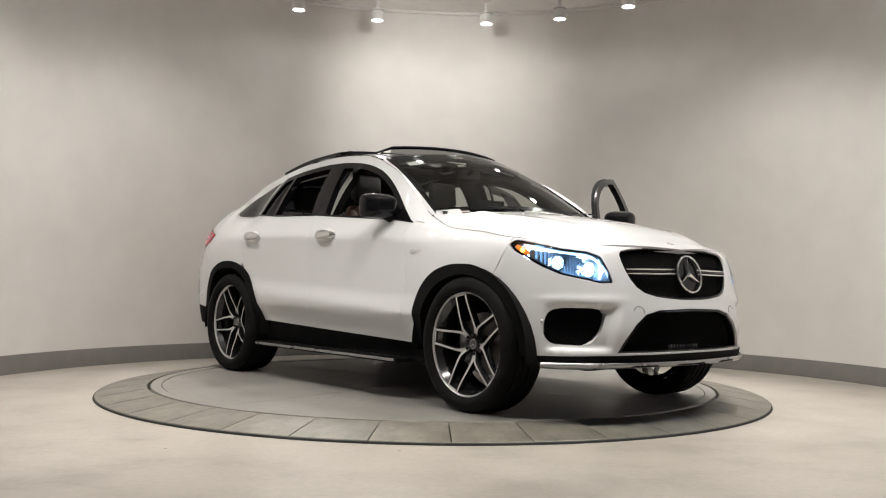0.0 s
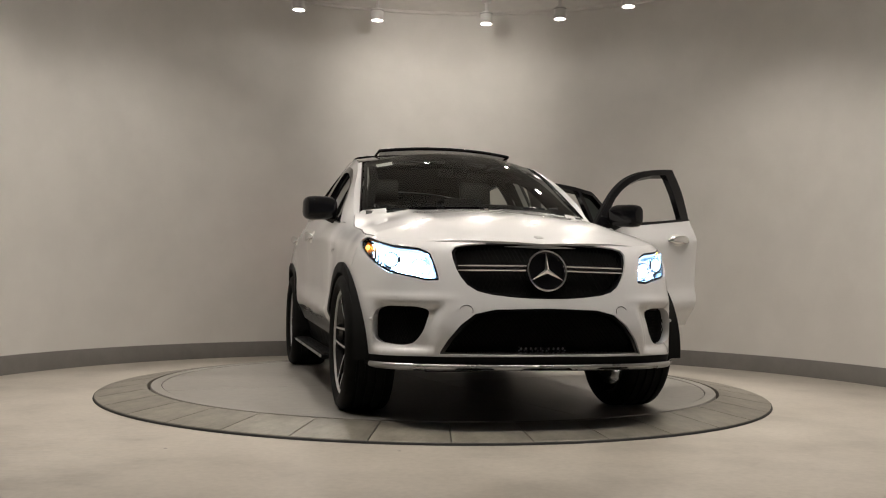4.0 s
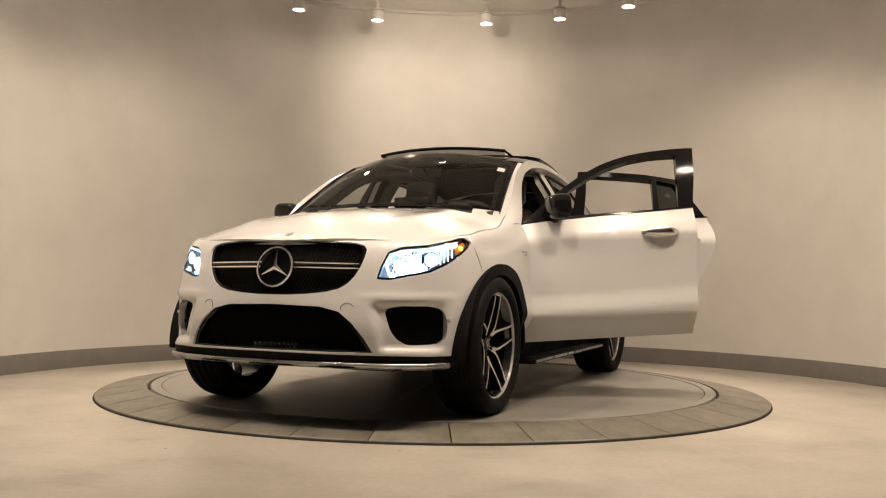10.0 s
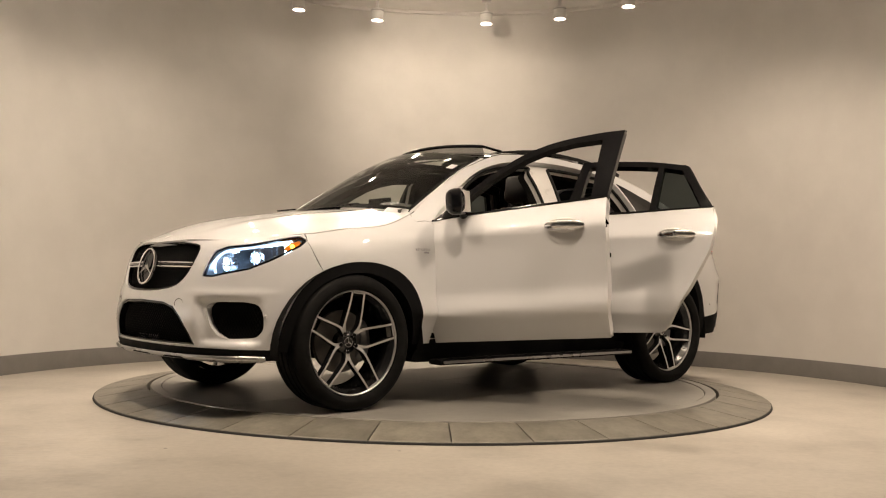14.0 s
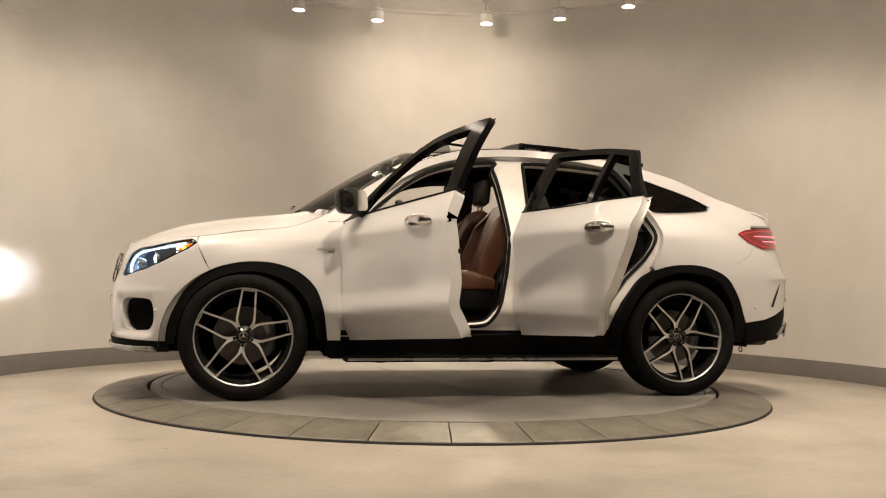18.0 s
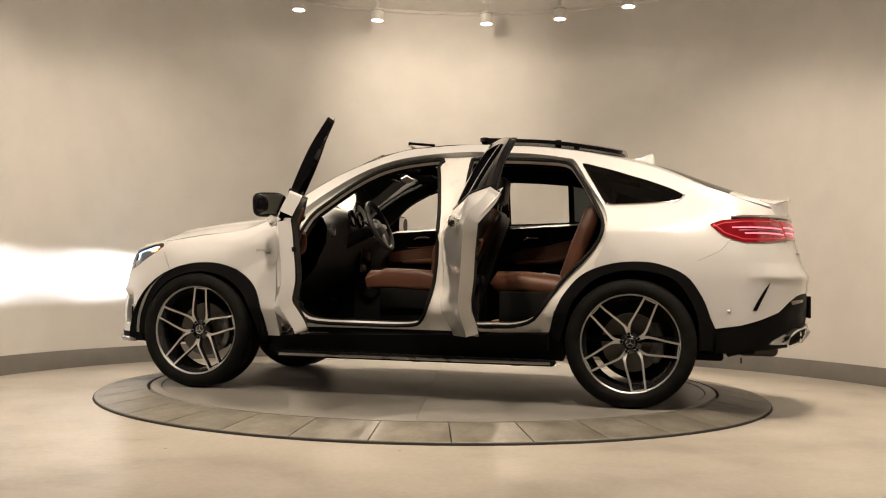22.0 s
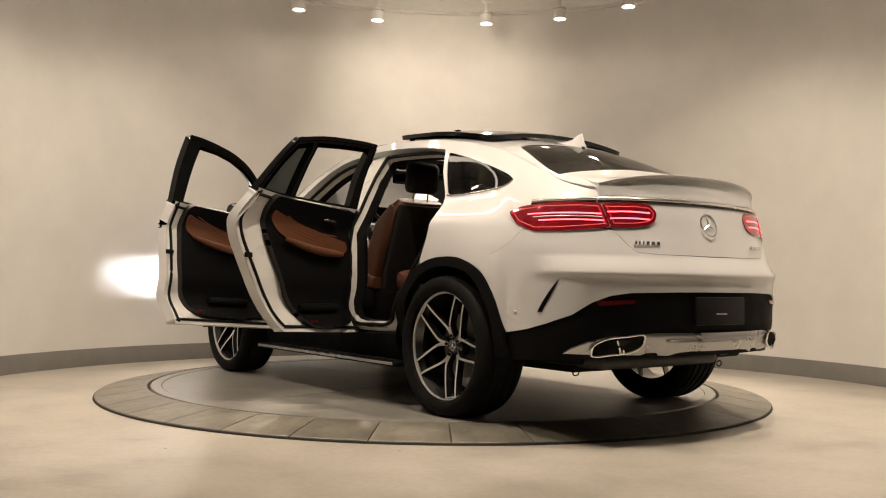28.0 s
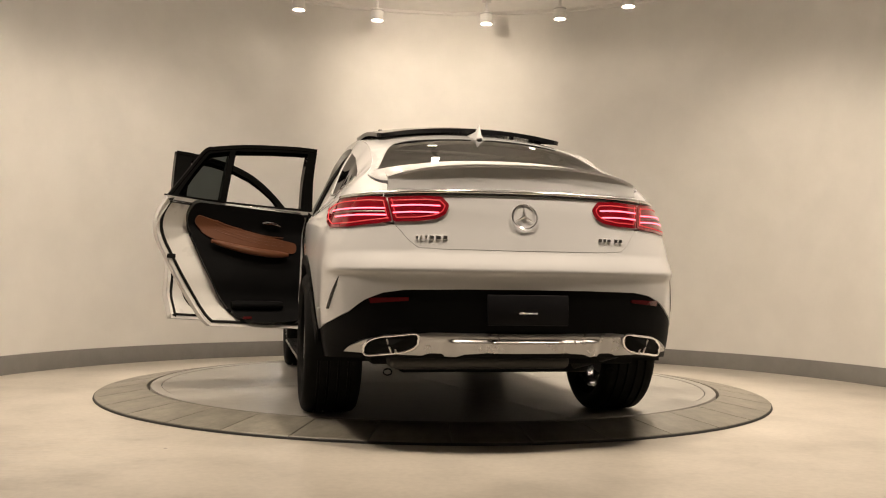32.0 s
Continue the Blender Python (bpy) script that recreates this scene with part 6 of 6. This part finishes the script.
# ---------------------------------------------------------------- car: cabin
def cushion(name, rings, material, parent, label=""):
    """A padded form lofted through rings of (centre, half width, half thickness, along, up)."""
    bm = bmesh.new()
    loops = []
    n = 20
    for c, w, t, side, up in rings:
        c, side, up = Vector(c), Vector(side), Vector(up)
        lp = []
        for k in range(n):
            a = 2 * math.pi * k / n
            ca, sa = math.cos(a), math.sin(a)
            lp.append(bm.verts.new(c + side * w * math.copysign(abs(ca) ** .45, ca) + up * t * math.copysign(abs(sa) ** .55, sa)))
        loops.append(lp)
    for a, b in zip(loops, loops[1:]):
        for k in range(n):
            bm.faces.new((a[k], a[(k + 1) % n], b[(k + 1) % n], b[k]))
    bm.faces.new(list(reversed(loops[0])))
    bm.faces.new(loops[-1])
    bmesh.ops.recalc_face_normals(bm, faces=bm.faces)
    return part(name, bm, material, parent, label, sharp=50)


def along(pts, w, t, side=(0, 1, 0)):
    """Rings for a cushion along (x, z) points at a given y, with end rings drawn in."""
    out = []
    m = len(pts)
    for i, (x, y, z) in enumerate(pts):
        a, b = Vector(pts[max(i - 1, 0)]), Vector(pts[min(i + 1, m - 1)])
        d = (b - a).normalized()
        up = d.cross(Vector(side)).normalized()
        k = .55 if i in (0, m - 1) else 1.0
        out.append(((x, y, z), w * (0.9 if k < 1 else 1), t * k, side, up))
    return out


def front_seat(y):
    s = new("front_seat")
    s.parent = CAR
    tagged(s, "black and saddle brown leather front seat")
    cushion("seat_cushion", along([(.37, y, .735), (.34, y, .75), (.22, y, .755), (.0, y, .725), (-.15, y, .70), (-.20, y, .71)], .205, .07), BROWN_SEAT, s, "brown leather cushion")
    for k in (1, -1):
        cushion("seat_bolster", along([(.34, y + k * .225, .73), (.2, y + k * .225, .765), (-.05, y + k * .23, .755), (-.22, y + k * .23, .73)], .045, .07), BROWN_SEAT, s, "brown side bolster")
        cushion("back_bolster", along([(-.16, y + k * .215, .76), (-.20, y + k * .225, .92), (-.28, y + k * .215, 1.11), (-.36, y + k * .17, 1.25)], .045, .085), BROWN_SEAT, s, "brown backrest bolster")
    cushion("backrest", along([(-.15, y, .70), (-.18, y, .78), (-.23, y, .94), (-.30, y, 1.11), (-.37, y, 1.26), (-.39, y, 1.295)], .195, .062), BROWN_SEAT, s, "brown leather backrest")
    cushion("back_shell", along([(-.23, y, .62), (-.26, y, .80), (-.32, y, 1.0), (-.40, y, 1.20), (-.425, y, 1.26)], .215, .035), BLACK_LEATHER, s, "black seat back shell")
    cushion("headrest", along([(-.385, y, 1.355), (-.395, y, 1.38), (-.405, y, 1.45), (-.41, y, 1.525), (-.405, y, 1.55)], .125, .05), BLACK_LEATHER, s, "black headrest")
    for k in (.06, -.06):
        bm = bmesh.new()
        rod(bm, (-.38, y + k, 1.25), (-.40, y + k, 1.40), .007, 8)
        part("headrest_post", bm, CHROME, s, "chrome post")
    bm = bmesh.new()
    block(bm, -.26, .26, y - .22, y + .22, .43, .70, .02)
    part("seat_base", bm, SATIN_BLACK, s)
    bm = bmesh.new()
    block(bm, -.20, .24, y + math.copysign(.245, y) - .015, y + math.copysign(.245, y) + .015, .56, .70, .012)
    part("side_shield", bm, SATIN_BLACK, s, "black side shield with seat switches")


def rear_bench():
    s = new("rear_bench")
    s.parent = CAR
    tagged(s, "saddle brown leather rear bench with headrests")
    for y in (.40, -.40):
        cushion("seat_cushion", along([(-.55, y, .72), (-.58, y, .745), (-.74, y, .745), (-1.0, y, .71), (-1.14, y, .70)], .30, .08), BROWN_SEAT, s, "brown leather cushion")
        cushion("backrest", along([(-1.02, y, .66), (-1.05, y, .80), (-1.12, y, 1.0), (-1.20, y, 1.20), (-1.225, y, 1.255)], .29, .07), BROWN_SEAT, s, "brown leather backrest")
        cushion("headrest", along([(-1.20, y, 1.315), (-1.205, y, 1.34), (-1.225, y, 1.40), (-1.235, y, 1.46), (-1.23, y, 1.475)], .13, .05), BLACK_LEATHER, s, "black headrest")
        for k in (.05, -.05):
            bm = bmesh.new()
            rod(bm, (-1.205, y + k, 1.22), (-1.215, y + k, 1.36), .007, 8)
            part("headrest_post", bm, CHROME, s, "chrome post")
    cushion("centre_back", along([(-1.02, 0, .66), (-1.05, 0, .80), (-1.12, 0, 1.0), (-1.20, 0, 1.18)], .10, .06), BLACK_LEATHER, s, "black centre backrest")
    bm = bmesh.new()
    block(bm, -1.12, -.60, -.72, .72, .44, .69, .02)
    part("bench_base", bm, CARPET, s)


def cabin():
    bm = bmesh.new()
    block(bm, -2.2, .97, -.86, .86, .395, .432, .004)
    part("cabin_floor", bm, CARPET, CAR, "black carpeted floor")
    bm = bmesh.new()
    block(bm, .93, .97, -.80, .80, .40, 1.14, .004)
    part("firewall", bm, CARPET, CAR)
    bm = bmesh.new()
    block(bm, -2.25, -1.26, -.74, .74, .43, 1.12, .02)
    part("luggage_cover", bm, CARPET, CAR, "black luggage bay and cover")
    for sg in (1, -1):
        # inner side linings behind the door openings
        panel("side_lining", (lambda p: p if sg > 0 else flip(p))(sx([(-1.36, .45), (-1.38, 1.0), (-1.36, 1.15), (-1.26, 1.24), (-1.9, 1.24), (-2.05, 1.0), (-2.0, .45)])), skin(-.16), CARPET, CAR, depth=0, back=True)
        panel("pillar_lining", (lambda p: p if sg > 0 else flip(p))(sx([(-.20, .45), (-.245, .8), (-.25, 1.1), (-.23, 1.55), (-.40, 1.57), (-.405, 1.1), (-.40, .8), (-.38, .45)])), skin(-.165), HEADLINER, CAR, "black pillar lining", depth=0, back=True)
        panel("rear_pillar_lining", (lambda p: p if sg > 0 else flip(p))(sx([(-1.08, 1.52), (-1.27, 1.24), (-1.36, 1.22), (-1.22, 1.50)])), skin(-.11), HEADLINER, CAR, depth=0, back=True)
        line = [Vector(q) for q in screen_xyz(np.array([(h, sg * .985) for h in np.linspace(0, 1, 12)]), -.03)]
        tube("pillar_trim", [p - Vector((.03, 0, 0)) for p in line], .028, HEADLINER, CAR, "black windscreen pillar trim", n=8)
    # dashboard
    prof = [(1.02, 1.10), (.97, 1.195), (.80, 1.215), (.66, 1.205), (.575, 1.17), (.545, 1.11), (.55, 1.0), (.60, .90), (.62, .84), (.70, .74), (.80, .66), (.92, .60)]
    bm = bmesh.new()
    rings = []
    for y in np.linspace(-.74, .74, 25):
        hump = .055 * math.exp(-((y - .38) / .17) ** 4)
        back = .05 * (abs(y) / .74) ** 2
        rings.append([bm.verts.new((x + (back if x < .9 else 0) - (hump * .8 if .5 < x < .7 and z > 1.0 else 0), y, z + (hump if z > 1.1 and x < .85 else 0))) for x, z in prof])
    for a, b in zip(rings, rings[1:]):
        for k in range(len(prof) - 1):
            bm.faces.new((a[k], a[k + 1], b[k + 1], b[k]))
    bmesh.ops.recalc_face_normals(bm, faces=bm.faces)
    dash = part("dashboard", bm, BLACK_LEATHER, CAR, "black leather dashboard", sharp=50)
    for y in (.66, .16, -.16, -.66):
        bm = bmesh.new()
        m = Matrix.Translation((.545 + .05 * (abs(y) / .74) ** 2, y, 1.09)) @ Matrix.Rotation(radians(-80), 4, "Y")
        lathe(bm, [(.042, -.01), (.042, .006), (.034, .008), (.030, 0)], 20)
        for k in range(4):
            block(bm, -.028, .028, -.022 + .0135 * k, -.017 + .0135 * k, 0, .004)
        bmesh.ops.transform(bm, matrix=m, verts=bm.verts)
        part("air_vent", bm, SILVER, dash, "round bright air vent")
    for y in (.30, .46):
        bm = bmesh.new()
        m = Matrix.Translation((.515, y, 1.185)) @ Matrix.Rotation(radians(-75), 4, "Y")
        lathe(bm, [(.06, -.01), (.062, .01), (.056, .012), (.052, .002), (0, .002)], 24)
        bmesh.ops.transform(bm, matrix=m, verts=bm.verts)
        part("dial", bm, GLOSS_BLACK, dash, "round instrument dial")
    bm = bmesh.new()
    block(bm, .60, .615, -.13, .13, 1.20, 1.33, .006, 2, None)
    part("centre_screen", bm, GLOSS_BLACK, dash, "black free-standing centre screen")
    bm = bmesh.new()
    block(bm, .56, .60, -.12, .12, .80, 1.05, .01)
    part("centre_stack", bm, GLOSS_BLACK, dash)
    bm = bmesh.new()
    block(bm, -.30, .62, -.12, .12, .43, .74, .03)
    block(bm, -.34, .02, -.105, .105, .72, .80, .025)
    con = part("centre_console", bm, BLACK_LEATHER, CAR, "black centre console with armrest")
    # steering wheel
    w = new("steering_wheel")
    w.parent = CAR
    tagged(w, "black leather steering wheel with silver spokes")
    w.matrix_local = Matrix.Translation((.335, .38, 1.135)) @ Matrix.Rotation(radians(-65), 4, "Y")
    bm = bmesh.new()
    tube_into(bm, [Vector((.18 * math.cos(a), .185 * math.sin(a), 0)) for a in np.linspace(0, 2 * math.pi, 40, endpoint=False)], .0165, 10, 1, True)
    part("rim", bm, BLACK_LEATHER, w)
    bm = bmesh.new()
    bmesh.ops.create_uvsphere(bm, u_segments=20, v_segments=12, radius=1, matrix=Matrix.Translation((-.01, 0, -.015)) @ Matrix.Diagonal((.075, .08, .03, 1)))
    part("hub", bm, BLACK_LEATHER, w)
    for a in (90, -90, 180):
        bm = bmesh.new()
        block(bm, .05, .175, -.022, .022, -.012, .004, .006, 2, Matrix.Rotation(radians(a), 4, "Z"))
        part("wheel_spoke", bm, SILVER, w, "silver spoke")
    bm = bmesh.new()
    rod(bm, (0, 0, -.02), (0, 0, -.30), .045, 14)
    part("column", bm, SATIN_BLACK, w)
    for k in (1, -1):
        bm = bmesh.new()
        rod(bm, (.03, k * .04, -.06), (.06, k * .20, -.05), .008, 8)
        part("stalk", bm, SATIN_BLACK, w)
    front_seat(.38)
    front_seat(-.38)
    rear_bench()
    # inside mirror, sensor box, sun visors, box on the rear floor
    bm = bmesh.new()
    c = screen_xyz(np.array([[.83, 0.0]]))[0]
    block(bm, c[0] - .07, c[0] - .02, -.09, .09, c[2] - .05, c[2] - .0, .015)
    part("sensor_box", bm, SATIN_BLACK, CAR, "black sensor box behind the windscreen")
    bm = bmesh.new()
    block(bm, c[0] - .16, c[0] - .13, -.12, .12, c[2] - .115, c[2] - .045, .015)
    im = part("inside_mirror", bm, SATIN_BLACK, CAR, "inside rear-view mirror")
    bm = bmesh.new()
    block(bm, c[0] - .1635, c[0] - .1605, -.105, .105, c[2] - .107, c[2] - .053, .001, 1)
    part("mirror_face", bm, MIRROR, im)
    bm = bmesh.new()
    rod(bm, (c[0] - .05, 0, c[2] - .03), (c[0] - .14, 0, c[2] - .08), .012)
    part("mirror_stem", bm, SATIN_BLACK, im)
    for y in (.36, -.36):
        bm = bmesh.new()
        block(bm, .10, .28, y - .19, y + .19, 1.545, 1.563, .006, 2, None)
        part("sun_visor", bm, HEADLINER, CAR, "black sun visor")
    for y in (.55, -.55):
        bm = bmesh.new()
        block(bm, -.75, -.55, y - .16, y + .16, .433, .50, .01)
        part("floor_mat_box", bm, TAN, CAR, "tan card protector on the rear floor")
    # white sheet on the dashboard, imitates a ceiling lamp mirrored in the windscreen
    bm = bmesh.new()
    block(bm, .70, .90, -.60, -.44, 1.222, 1.224, 0, 1, None)
    part("paper_sheet", bm, STICKER_AND_GLARE, CAR, "white sheet on the dashboard that imitates a lamp reflection")
    # door-sill plates
    for sg in (1, -1):
        for x0, x1 in ((.05, .52), (-.75, -.45)):
            bm = bmesh.new()
            y = sg * .865
            block(bm, x0, x1, y - .02, y + .02, .452, .458, .002, 1)
            part("sill_plate", bm, SILVER, CAR, "bright sill plate")
    # fender script
    fender_script()


def fender_script():
    for sg in (1, -1):
        cu = bpy.data.curves.new("fender_script", "FONT")
        cu.body, cu.size, cu.extrude, cu.align_x, cu.align_y = "BITURBO", .0225, .0012, "CENTER", "CENTER"
        cu.space_character = 1.25
        tmp = new("fender_script", cu)
        dg = bpy.context.evaluated_depsgraph_get()
        me = bpy.data.meshes.new_from_object(tmp.evaluated_get(dg))
        bpy.data.objects.remove(tmp)
        me.materials.clear()
        me.materials.append(SATIN_CHROME)
        ob = new("fender_script", me)
        ob.parent = CAR
        p = wall_xyz(np.array([[sg * s_x(.965), .938]]), .0075)[0]
        ob.matrix_local = Matrix.Translation(p) @ Matrix.Rotation(math.pi if sg > 0 else 0, 4, "Z") @ Matrix.Rotation(radians(90 - 10), 4, "X")
        tagged(ob, "chrome BITURBO script")
        bm = bmesh.new()
        p = wall_xyz(np.array([[sg * s_x(.935), .922]]), .002)[0]
        block(bm, p[0] - .020, p[0] + .020, p[1] - .002, p[1] + .002, p[2] - .005, p[2] + .004, .001, 1)
        part("badge_bar", bm, CHROME, CAR)


cabin()


# ---------------------------------------------------------------- what moves
HEAD = [(0, -51.25), (3.5, -73.25), (7, -95.3), (10.5, -116.6), (14, -140.6), (17.5, -164.05), (21, -187.9), (24.5, -212.2), (28, -233.7), (32, -258.7)]
PIVOT = Vector((0.050, -0.063, 0))


def motions():
    car_rows, disc_rows = [], []
    for t, a in HEAD:
        turn = Matrix.Rotation(radians(a), 4, "Z")
        car_rows.append((t, turn @ Matrix.Translation(-PIVOT)))
        disc_rows.append((t, Matrix.Translation((HUB_X, 0, 0)) @ turn))
    walk(CAR, car_rows)
    walk(DISC_OB, disc_rows)


motions()
